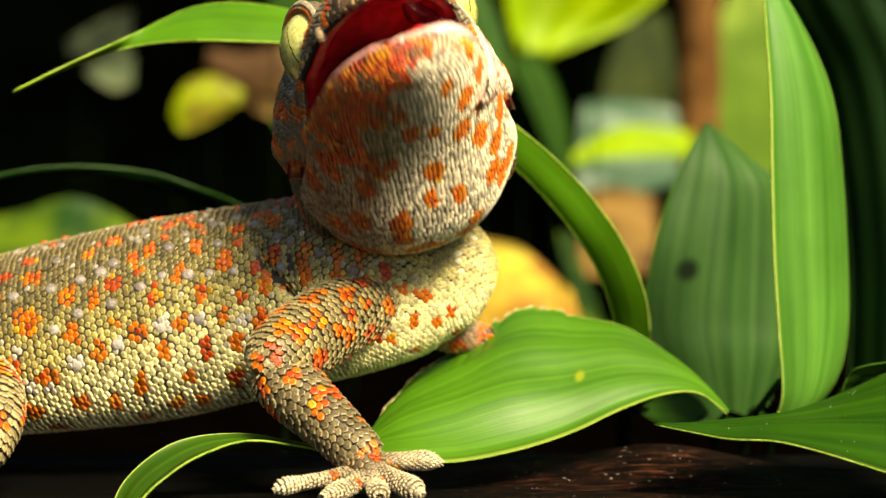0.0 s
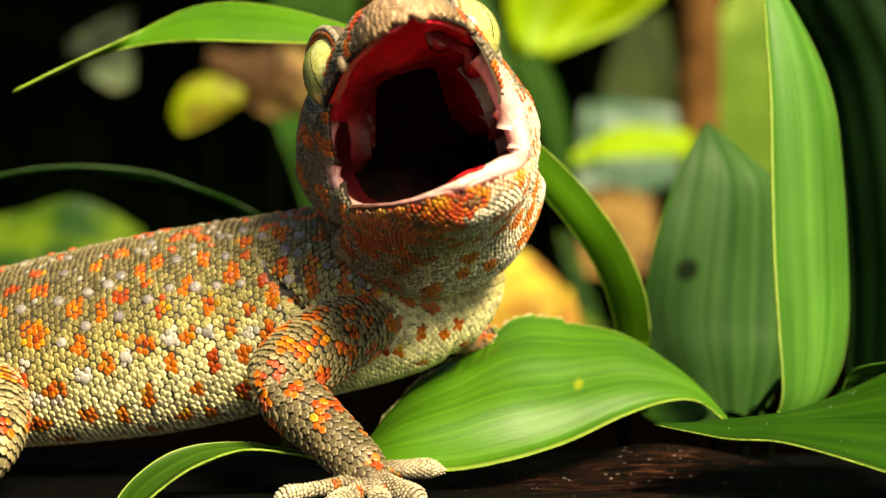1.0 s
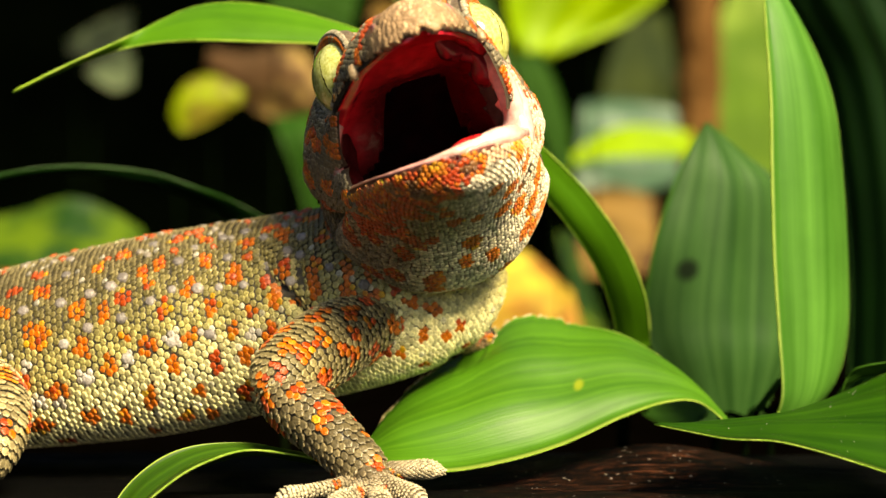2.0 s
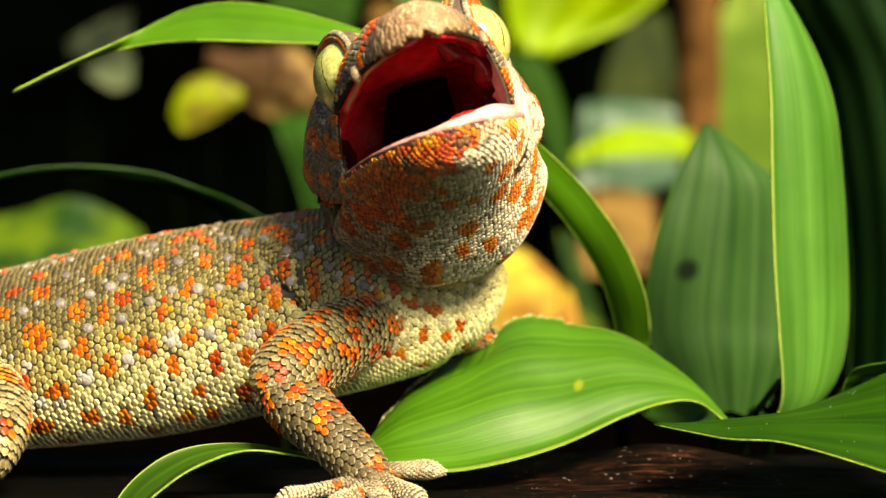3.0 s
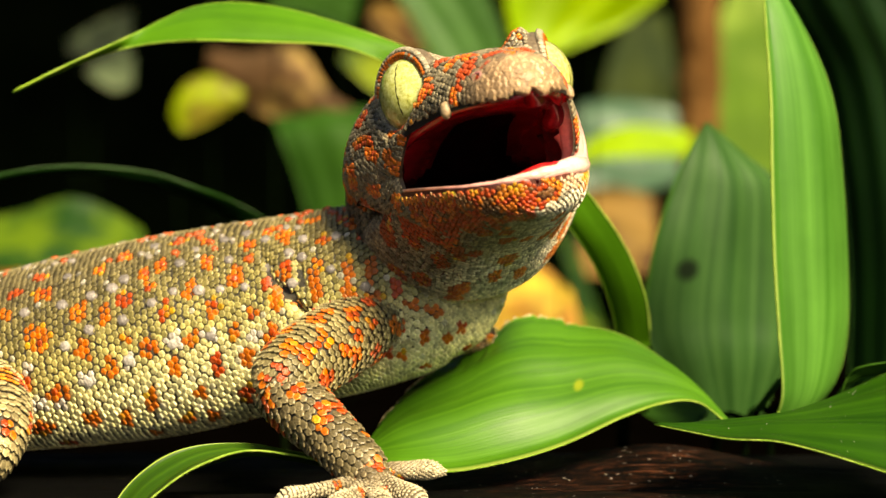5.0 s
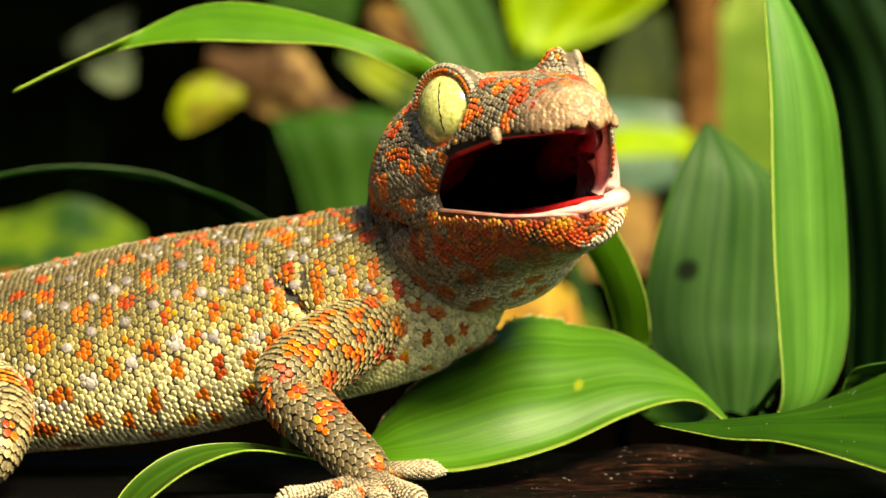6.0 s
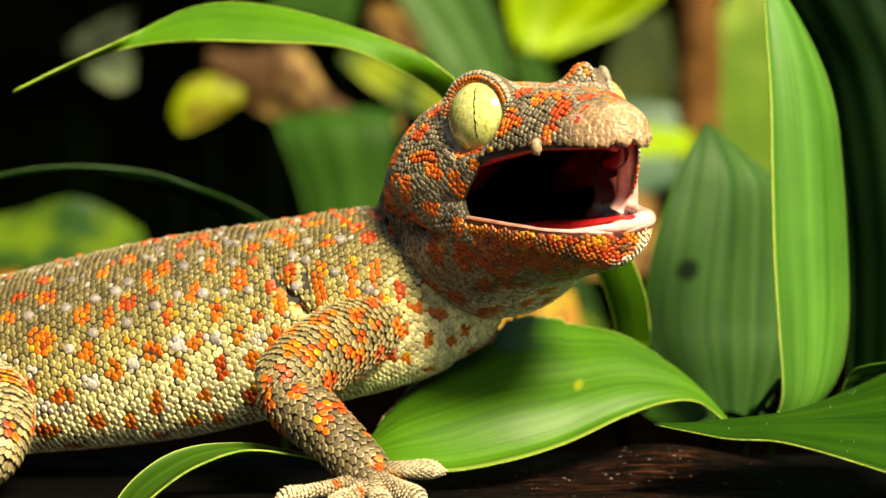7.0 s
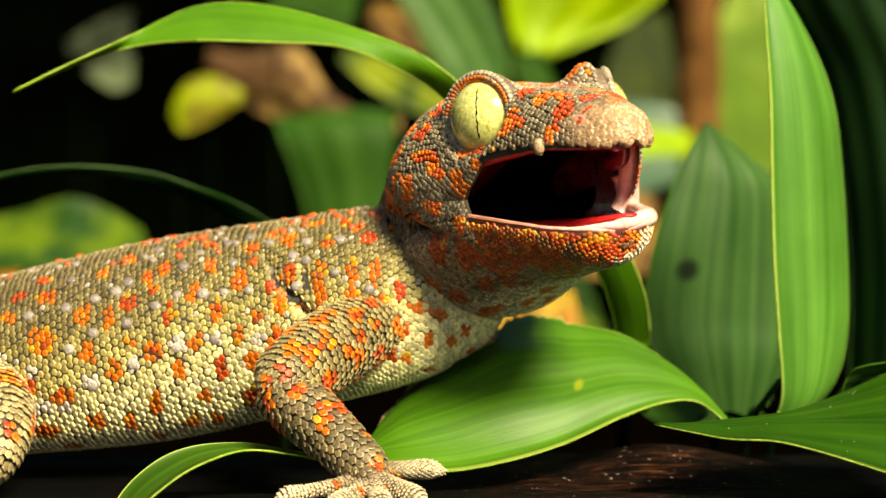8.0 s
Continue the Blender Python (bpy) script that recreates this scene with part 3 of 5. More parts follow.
front_foot = make_foot("front_foot", [(-13.6, 258, 6.0, 1.2, 1.2), (-12.0, 257, 4.6, 2.4, 3.0), (-9.8, 256, 2.9, 1.9, 3.2), (-8.2, 255, 2.0, 0.8, 1.3)],
                       [[(-12.2, 257, 4.0, 1.2, 1.4), (-15.6, 255, 2.6, 1.1, 1.3), (-20.6, 253, 1.9, 0.95, 1.2), (-23.8, 252, 1.4, 1.2, 1.7), (-25.3, 251.6, 0.8, 0.3, 0.4)],
                        [(-11.9, 256, 3.4, 1.2, 1.4), (-13.0, 252, 1.9, 1.1, 1.3), (-15.6, 248, 1.2, 1.2, 1.6), (-17.6, 246, 0.7, 0.4, 0.5)],
                        [(-10.5, 256.5, 3.4, 1.3, 1.6), (-7.4, 253, 2.4, 1.4, 1.7), (-4.2, 250, 1.4, 1.5, 1.9), (-2.8, 249, 0.7, 0.4, 0.5)],
                        [(-10.1, 259, 4.2, 1.3, 1.5), (-5.8, 262, 4.0, 1.3, 1.5), (-2.0, 263.5, 3.9, 1.4, 1.5), (0.3, 264, 3.4, 0.3, 0.3)],
                        [(-11.0, 256, 3.2, 1.1, 1.4), (-9.9, 251, 1.8, 1.1, 1.4), (-9.2, 247.5, 1.1, 1.2, 1.5), (-9.0, 246.4, 0.7, 0.4, 0.5)]], 31)
make_limb("far_forelimb", [(-2, 292, 25, 3, 3), (2, 295, 24.2, 3.6, 3.6), (5.0, 297, 23.4, 2.8, 2.8), (7.4, 297, 23.6, 1.8, 1.8), (8.8, 296.5, 24.4, 0.8, 0.8)], 24, (0.30, 0.19, 0.11), 1.0, (0, 0, 1))
hind_knee = make_limb("hind_leg", [(-92, 286, 15.5, 5, 5), (-83.1, 280, 15.4, 7.2, 7.2), (-74.6, 270, 14.0, 6.8, 6.6), (-70.6, 263, 11.0, 5.4, 5.2), (-71.4, 260, 6.4, 4.4, 4.4), (-76, 261, 3.0, 2.6, 3), (-80, 262, 2.0, 1.4, 2.2)],
                      25, (0.40, 0.33, 0.17), 1.2)

# -- head, in its own space: x ahead, y to its left, z up, from between the eyes --
HX = (-31, -29, -25, -19, -13, -8, -3, 3, 8, 13, 17.8, 21.6, 23.5, 24.3, 24.7)
H_TOP = (-9.0, -4.0, 0.6, 4.4, 6.0, 6.0, 5.0, 3.8, 2.9, 1.6, -0.2, -2.2, -3.7, -5.2, -7.0)
H_WIDE = (6.0, 12.5, 17.6, 20.2, 20.0, 18.0, 15.8, 14.0, 12.2, 10.4, 7.8, 5.2, 3.2, 1.9, 0.3)
H_LIP = (-12, -14, -15.5, -15.6, -14.0, -11.0, -8.6, -7.7, -7.3, -7.2, -7.6, -8.0, -8.2, -8.2, -8.0)
EYE_C, EYE_AXIS = (-1.6, 9.7, -0.3), (0.43, 0.896, 0.11)
EYE_Y = {-1: -9.7, 1: 11.6}
EYE_BIG = 1.12


def skull_x(u):
    return -31 + 55.7 * (1 - (1 - u) ** 1.5)


def skull_surface(u, a):
    u, a = np.broadcast_arrays(np.asarray(u, float), np.asarray(a, float))
    x = skull_x(u)
    top, wide, lip = (smooth_of(HX, k, x) for k in (H_TOP, H_WIDE, H_LIP))
    an = np.clip(a, 0, 1) * np.pi
    c, s = np.cos(an), np.sin(an)
    slope = 0.78 + 0.42 * np.clip((x + 9) / 8, 0, 1) * np.clip((26 - x) / 8, 0, 1)
    y = wide * np.sign(c) * np.abs(c) ** slope * (1 - 0.22 * np.clip(1 - np.minimum(a, 1 - a) / 0.10, 0, 1) ** 2 * np.clip((-8 - x) / 6, 0, 1))
    z = lip + (top - lip) * np.abs(s) ** 0.82
    brow = np.exp(-((x + 0.2) / 5.0) ** 2 - ((np.abs(y) - 9.0) / 3.4) ** 2) + 2.0 * np.exp(-((x + 0.2) / 5.0) ** 2 - ((y - 10.6) / 3.2) ** 2) * (y > 0) - np.exp(-((x + 0.2) / 5.0) ** 2 - ((np.abs(y) - 9.0) / 3.4) ** 2) * (y > 0)
    canthus = np.exp(-((x - 12) / 7) ** 2 - ((np.abs(y) - 5.6) / 2.0) ** 2)
    z = z + (5.4 * brow + 1.0 * canthus) * np.clip(s * 1.3 - 0.3, 0, 1)
    nod = np.exp(-((x - 23) / 2.2) ** 2) * 0.3 * s
    p = np.stack([x, y, z + nod], -1)
    for side in (-1, 1):
        axis = np.array((EYE_AXIS[0], EYE_AXIS[1] * side, EYE_AXIS[2]))
        rel = p - np.array((EYE_C[0], EYE_Y[side], EYE_C[2]))
        along = rel @ axis
        out = np.linalg.norm(rel - along[..., None] * axis, axis=-1)
        pit = np.clip(1 - (out - 4.9 * EYE_BIG) / 1.8, 0, 1) * (along > -2)
        p = p - axis * (pit * np.maximum(0, along - 1.7))[..., None]
    return p


JX = (-31, -29, -25, -19, -13, -8, -3, 3, 8, 11.6, 15.2, 17.9, 19.6, 20.6, 21.0)
J_WIDE = (6, 13.5, 17.4, 18.6, 18.6, 17.4, 15.8, 14.2, 12.9, 11.6, 9.7, 7.2, 4.6, 2.4, 0.3)
J_LIP = (-14, -13.0, -12.6, -12.4, -12.2, -11.0, -9.4, -8.9, -8.7, -8.6, -8.6, -8.5, -8.4, -8.4, -8.4)
J_DEEP = (6, 11, 15.2, 17.6, 17.6, 16.2, 14.0, 11.2, 9.4, 8.1, 6.9, 5.9, 5.1, 3.5, 0.8)


def jaw_x(u):
    return -31 + 52.0 * (1 - (1 - u) ** 1.5)


def jaw_surface(u, a):
    u, a = np.broadcast_arrays(np.asarray(u, float), np.asarray(a, float))
    x = jaw_x(u)
    wide, lip, deep = (smooth_of(JX, k, x) for k in (J_WIDE, J_LIP, J_DEEP))
    an = np.clip(a, 0, 1) * np.pi
    c, s = np.cos(an), np.sin(an)
    pinch = 1 - 0.06 * np.clip((15 - x) / 12, 0, 1) * np.sin(2 * an) ** 2
    bulge = 1 + 0.02 * np.exp(-((an - 0.25) / 0.35) ** 2) + 0.02 * np.exp(-((an - np.pi + 0.25) / 0.35) ** 2)
    tuck = 1 - 0.2 * np.clip(1 - np.minimum(a, 1 - a) / 0.09, 0, 1) ** 2 * np.clip((-3 - x) / 4, 0, 1)
    return np.stack([x, -wide * np.sign(c) * np.abs(c) ** 0.95 * bulge * pinch * tuck, lip - deep * np.abs(s) ** 0.92], -1)


def head_colour(p, s, a, rng):
    d, own = spot_at(p[0] * 1.0, p[1] + (p[2] * 1.0 if abs(p[1]) > 9 else 0), 4.6, 1.8, 9, 0.9)
    tip = np.clip((p[0] - 16) / 5, 0, 1) * np.clip(0.4 - (p[2] + 1.0) / 4, 0.3, 1)
    if d < 1 and rng.random() > tip:
        return spot_colour(d * 0.9, own, rng, 0.42) * np.array((0.98, 0.92, 0.8))
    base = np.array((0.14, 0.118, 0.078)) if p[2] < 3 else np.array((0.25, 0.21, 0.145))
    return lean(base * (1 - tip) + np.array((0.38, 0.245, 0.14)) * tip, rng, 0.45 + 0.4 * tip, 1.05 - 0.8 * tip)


def jaw_colour(p, s, a, rng):
    x, y, z = p
    below = float(smooth_of(JX, J_LIP, np.array(x))) - z
    # Side light is in the tint: far throat paler, near throat darker.
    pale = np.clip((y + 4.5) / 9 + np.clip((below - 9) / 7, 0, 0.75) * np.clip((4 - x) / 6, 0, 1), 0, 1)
    patch = 0.5 + 0.5 * noise.noise(Vector((x * 0.35, y * 0.35, z * 0.35))) + rng.uniform(-0.12, 0.12)
    if x > -6 and below < 2.4:
        if below < 1.3 and patch > 0.62:
            return lean((0.62, 0.30, 0.02), rng)
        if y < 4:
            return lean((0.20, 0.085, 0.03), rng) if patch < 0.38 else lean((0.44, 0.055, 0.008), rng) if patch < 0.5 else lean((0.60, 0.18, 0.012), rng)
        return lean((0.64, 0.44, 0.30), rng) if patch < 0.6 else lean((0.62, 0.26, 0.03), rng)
    flush = np.clip(1.35 - below / max(8.6 - 0.5 * (y + 6), 1.0), 0, 1) * np.clip((x + 9) / 7, 0, 1)
    if patch < flush:
        return lean((0.44, 0.045, 0.008) if 0.4 < patch else (0.16, 0.07, 0.03) if patch < 0.3 else (0.55, 0.14, 0.015), rng, 0.65, 0.6)
    d, own = spot_at(x, y * 1.2, 5.4, 1.8, 17, 0.85)
    if d < 1:
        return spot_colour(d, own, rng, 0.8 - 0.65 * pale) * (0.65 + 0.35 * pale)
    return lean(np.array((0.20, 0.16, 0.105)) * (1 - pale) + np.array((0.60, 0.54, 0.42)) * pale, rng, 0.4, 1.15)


def off_eye(p):
    keep = np.ones(len(p), bool)
    for side in (-1, 1):
        axis = np.array((EYE_AXIS[0], EYE_AXIS[1] * side, EYE_AXIS[2]))
        rel = p - np.array((EYE_C[0], EYE_Y[side], EYE_C[2]))
        along = rel @ axis
        keep &= ~((np.linalg.norm(rel - along[:, None] * axis, axis=1) < 5.1 * EYE_BIG) & (along > 0))
    return keep


def eyeball(side, parent):
    """Bulging pale yellow-green eye with a ragged upright slit."""
    axis = Vector((EYE_AXIS[0], EYE_AXIS[1] * side, EYE_AXIS[2])).normalized()
    turn = axis.to_track_quat("X", "Z").to_matrix()
    v, f, sl = [], [], []
    nu, nv = 28, 40
    for i in range(nu + 1):
        th = math.pi * i / nu
        for j in range(nv):
            ph = 2 * math.pi * j / nv
            v.append(Vector((math.cos(th) * 5.6, math.sin(th) * math.cos(ph) * 5.35, math.sin(th) * math.sin(ph) * 5.75)))
    for i in range(nu):
        for j in range(nv):
            f.append((i * nv + j, (i + 1) * nv + j, (i + 1) * nv + (j + 1) % nv, i * nv + (j + 1) % nv))
            sl.append(0)
    rng = random.Random(5)
    n0, steps, ahead = len(v), 30, -side * radians(18)
    for k in range(steps + 1):
        el = radians(-40 + 82 * k / steps)
        mid = 0.07 * math.sin(k * 0.9) + 0.06 * math.sin(k * 2.3)
        half = 0.05 + 0.09 * abs(math.sin(k * 0.78)) ** 3 + 0.05 * rng.random()
        half *= min(1, (steps - k) / 3 + 0.2, k / 3 + 0.2)
        for off in (mid - half, mid + half):
            q = Vector((math.cos(el) * math.cos(ahead) * 5.6, math.cos(el) * math.sin(ahead) * 5.35 + off, math.sin(el) * 5.75))
            v.append(q * 1.006)
    for k in range(steps):
        b = n0 + 2 * k
        f.append((b, b + 1, b + 3, b + 2))
        sl.append(1)
    c = Vector((EYE_C[0], EYE_Y[side], EYE_C[2]))
    pts = [turn @ Vector((q[0], q[1] * EYE_BIG, q[2] * EYE_BIG)) + c for q in v]
    return build("eye", [tuple(q) for q in pts], f, [IRIS_MAT, PUPIL_MAT], parent, "pale yellow-green eye with a dark slit", slots=sl)


def eyelid(side, parent):
    """Beaded rim round the eye, heavier above."""
    rng = random.Random(8)
    axis = Vector((EYE_AXIS[0], EYE_AXIS[1] * side, EYE_AXIS[2])).normalized()
    across = Vector((0, 0, 1)).cross(axis).normalized()
    up = axis.cross(across)
    middle = Vector((EYE_C[0], EYE_Y[side], EYE_C[2]))
    cs, tus, tvs, ns, su, li, ti = [], [], [], [], [], [], []
    for ring, (rad, outw, size) in enumerate(((5.0, 2.35, 0.36), (5.45, 2.5, 0.46), (6.05, 2.3, 0.56))):
        rad *= EYE_BIG
        count = int(2 * math.pi * rad / (size * 1.4))
        for k in range(count):
            an = 2 * math.pi * (k + 0.5 * (ring % 2)) / count
            above = max(0, math.sin(an))
            d = across * math.cos(an) + up * math.sin(an)
            n = (d * (0.35 + 0.45 * ring) + axis).normalized()
            cs.append(middle + d * rad * (1 + 0.03 * above) + axis * (outw + 0.3 * above))
            t = axis.cross(d)
            t = (t - n * t.dot(n)).normalized()
            tus.append(t), tvs.append(t.cross(n) * -1), ns.append(n)
            su.append(size * (1 + 0.25 * above)), li.append(0.28 + 0.2 * above)
            orange = above > 0.2 and rng.random() < 0.75 and ring < 2
            ti.append(lean((0.50, 0.12, 0.012), rng) if orange else lean((0.33, 0.29, 0.21), rng, 0.6, 0.7))
    arr = [np.array([tuple(x) for x in q]) for q in (cs, tus, tvs, ns)]
    v, f, t = scale_mesh(*arr, np.array(su), np.array(su), np.array(li), 0.0, np.array(ti))
    # the fold of skin that carries the beads
    v0, f0, n0 = [], [], len(v)
    for rad, outw in ((4.75, 1.6), (4.95, 2.3), (5.5, 2.55), (6.0, 2.2), (6.4, 1.2), (6.5, 0.2)):
        rad *= EYE_BIG
        for k in range(40):
            an = 2 * math.pi * k / 40
            above = max(0, math.sin(an))
            d = across * math.cos(an) + up * math.sin(an)
            v0.append(tuple(middle + d * rad * (1 + 0.03 * above) + axis * (outw - 0.1 + 0.3 * above)))
    f = f + [tuple(q + n0 for q in g) for g in grid_faces(6, 40, True)]
    return build("eyelid", np.vstack([v, np.array(v0)]), f, SCALE_MAT, parent, tint=np.vstack([t, np.tile((0.16, 0.12, 0.08), (240, 1))]))


def lip_scales(name, surface, a_of, x_range, count, size, colour, parent, seed, xof):
    rng = random.Random(seed)
    us = np.linspace(0, 1, 600)
    xs = xof(us)
    u, a = [], []
    for side in (0, 1):
        for x in np.linspace(*x_range, count):
            u.append(float(np.interp(x, xs, us)))
            a.append(a_of if side == 0 else 1 - a_of)
    u, a = np.array(u), np.array(a)
    tu, tv, n, p = normals(surface, u, a)
    t = np.array([colour(q, rng) for q in p])
    step = (x_range[1] - x_range[0]) / count
    for k in range(len(p)):
        one = slice(k, k + 1)
        v, f, tt = scale_mesh(p[one], tu[one], tv[one], n[one], step * 0.6, size, size * 0.16, 0.1, t[one])
        build(name, v, f, SCALE_MAT, parent, tint=tt)


def sheet(name, rows, mat, parent, tints, label="", slots=None):
    """Soft lining from rows of points of equal length."""
    p = np.array(rows, float)
    nu, na = p.shape[:2]
    return build(name, p.reshape(-1, 3), grid_faces(nu, na, False), mat, parent, label, tint=np.array(tints, float).reshape(-1, 3), slots=slots)


def make_head():
    u, a = np.meshgrid(np.linspace(0, 1, 70), np.linspace(0, 1, 56), indexing="ij")
    p = skull_surface(u, a)
    n = normals(skull_surface, u.ravel(), a.ravel())[2].reshape(p.shape)
    p = p - n * 0.12
    p[:, 0, :] = p[:, 0] * 1.0
    # Near-black hide colour gives the gaps between head scales their shade.
    head = build("head", p.reshape(-1, 3), grid_faces(70, 56, False), HIDE_MAT, gecko, tint=np.tile((0.014, 0.009, 0.006), (70 * 56, 1)))
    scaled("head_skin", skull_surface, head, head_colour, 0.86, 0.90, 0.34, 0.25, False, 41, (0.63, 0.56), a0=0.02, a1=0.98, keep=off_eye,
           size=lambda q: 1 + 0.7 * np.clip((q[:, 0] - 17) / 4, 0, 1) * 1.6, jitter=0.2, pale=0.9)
    lip_scales("lip_scale", skull_surface, 0.035, (-3, 21.8), 13, 0.85,
               lambda q, r: lean((0.46, 0.36, 0.22), r) if r.random() < 0.65 or q[0] > 14 else lean((0.40, 0.13, 0.03), r), head, 43, skull_x)
    for side in (-1, 1):
        eyeball(side, head)
        eyelid(side, head)
    # blunt spur on the upper lip
    for side, x, big in ((-1, 14.2, 0.85), (1, 14.2, 0.7)):
        wide, lip = float(smooth_of(HX, H_WIDE, np.array(x))), float(smooth_of(HX, H_LIP, np.array(x)))
        rows = [(x, side * (wide - 0.3), lip + 1.6, big * 0.5, big * 0.5), (x, side * (wide + 0.15), lip + 0.9, big, big), (x, side * (wide + 0.2), lip - 0.3 * big, big * 0.95, big * 0.95), (x, side * (wide + 0.05), lip - 1.0 * big, big * 0.3, big * 0.3)]
        q, f, u, a = surface_mesh(tube_surface(rows, (1, 0, 0)), 14, 12)
        build("lip_spur", q, f, SCALE_MAT, head, tint=np.tile((0.38, 0.27, 0.16), (len(q), 1)))
    # roof of the mouth: red gum, with the unlit depth painted near black
    rows, tints = [], []
    for x in np.linspace(-15, 24.4, 72):
        top, wide, lip = (float(smooth_of(HX, k, np.array(x))) for k in (H_TOP, H_WIDE, H_LIP))
        row, tint = [], []
        for k in np.linspace(0, 1, 61):
            c, s = math.cos(k * math.pi), math.sin(k * math.pi)
            rise = 0.05 * (top - lip) * s ** 0.9 + 0.12 * max(0, top - lip - 4) * s * np.clip((x - 8) / 6, 0, 1)
            ridge = 0.5 * math.exp(-((k - 0.18) / 0.05) ** 2) + 0.5 * math.exp(-((k - 0.82) / 0.05) ** 2)
            row.append((x - 0.3, (wide - 0.25) * (1 if c >= 0 else -1) * abs(c) ** 0.8 * 0.985, lip + 0.05 + rise - ridge * 1.6))
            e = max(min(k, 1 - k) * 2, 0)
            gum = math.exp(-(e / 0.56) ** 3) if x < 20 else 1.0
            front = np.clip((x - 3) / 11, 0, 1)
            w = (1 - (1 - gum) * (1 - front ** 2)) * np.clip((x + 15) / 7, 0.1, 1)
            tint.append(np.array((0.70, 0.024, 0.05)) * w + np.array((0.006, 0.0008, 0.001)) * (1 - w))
        rows.append(row)
        tints.append(tint)
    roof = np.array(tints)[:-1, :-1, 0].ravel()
    sheet("palate", rows, [MOUTH_MAT, GULLET_MAT], head, tints, "wet red roof of the mouth, coloured near black where unlit", (roof < 0.035).astype(int))
    # lobes of dark red flesh on the roof of the mouth
    for start, end, rad in (((17, 2.0, -6.0), (6, 9.6, -7.4), 1.7), ((10, 8.4, -7.2), (-2, 13.0, -10.6), 1.9)):
        p0, p1 = np.array(start), np.array(end)
        rows = [(*(p0 * (1 - k) + p1 * k + np.array((0, 0.4 * math.sin(k * 9), 0.3 * math.sin(k * 11)))), rad * (0.1 + math.sin(k * math.pi) * (0.8 + 0.25 * math.sin(k * 8))), rad * (0.1 + math.sin(k * math.pi))) for k in np.linspace(0, 1, 9)]
        q, f, u, a = surface_mesh(tube_surface(rows), 26, 14)
        build("palate_fold", q, f, MOUTH_MAT, head, tint=np.tile((0.20, 0.010, 0.022), (len(q), 1)))
    # gullet, its lack of light put into a near-black colour
    rows, tints = [], []
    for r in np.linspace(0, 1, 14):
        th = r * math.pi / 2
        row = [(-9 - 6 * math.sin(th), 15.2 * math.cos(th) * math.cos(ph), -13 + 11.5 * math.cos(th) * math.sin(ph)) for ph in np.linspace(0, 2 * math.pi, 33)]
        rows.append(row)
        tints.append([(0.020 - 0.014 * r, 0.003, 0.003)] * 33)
    sheet("gullet", rows, GULLET_MAT, head, tints, "gullet coloured near black as unlit")
    for side in (-1, 1):
        # nostril
        q = np.array((19.7, side * 5.6, -3.9))
        v, f, t = [], [], []
        nrm = Vector((0.45, side * 0.85, 0.35)).normalized()
        m = nrm.to_track_quat("X", "Z").to_matrix()
        for k, (rad, h) in enumerate(((1.25, 0.35), (0.95, 0.75), (0.55, 0.55), (0.2, 0.1))):
            for j in range(14):
                w = m @ Vector((h, rad * math.cos(j * math.pi / 7), rad * 0.8 * math.sin(j * math.pi / 7)))
                v.append(tuple(q + np.array(w)))
                t.append([(0.42, 0.28, 0.2), (0.62, 0.30, 0.28), (0.55, 0.10, 0.13), (0.15, 0.02, 0.03)][k])
        f = grid_faces(4, 14, True)
        f.append(tuple(42 + j for j in range(14)))
        build("nostril", v, f, MOUTH_MAT, head, tint=t)
    return head


head = make_head()
HINGE = Vector((-27, 0, -9))


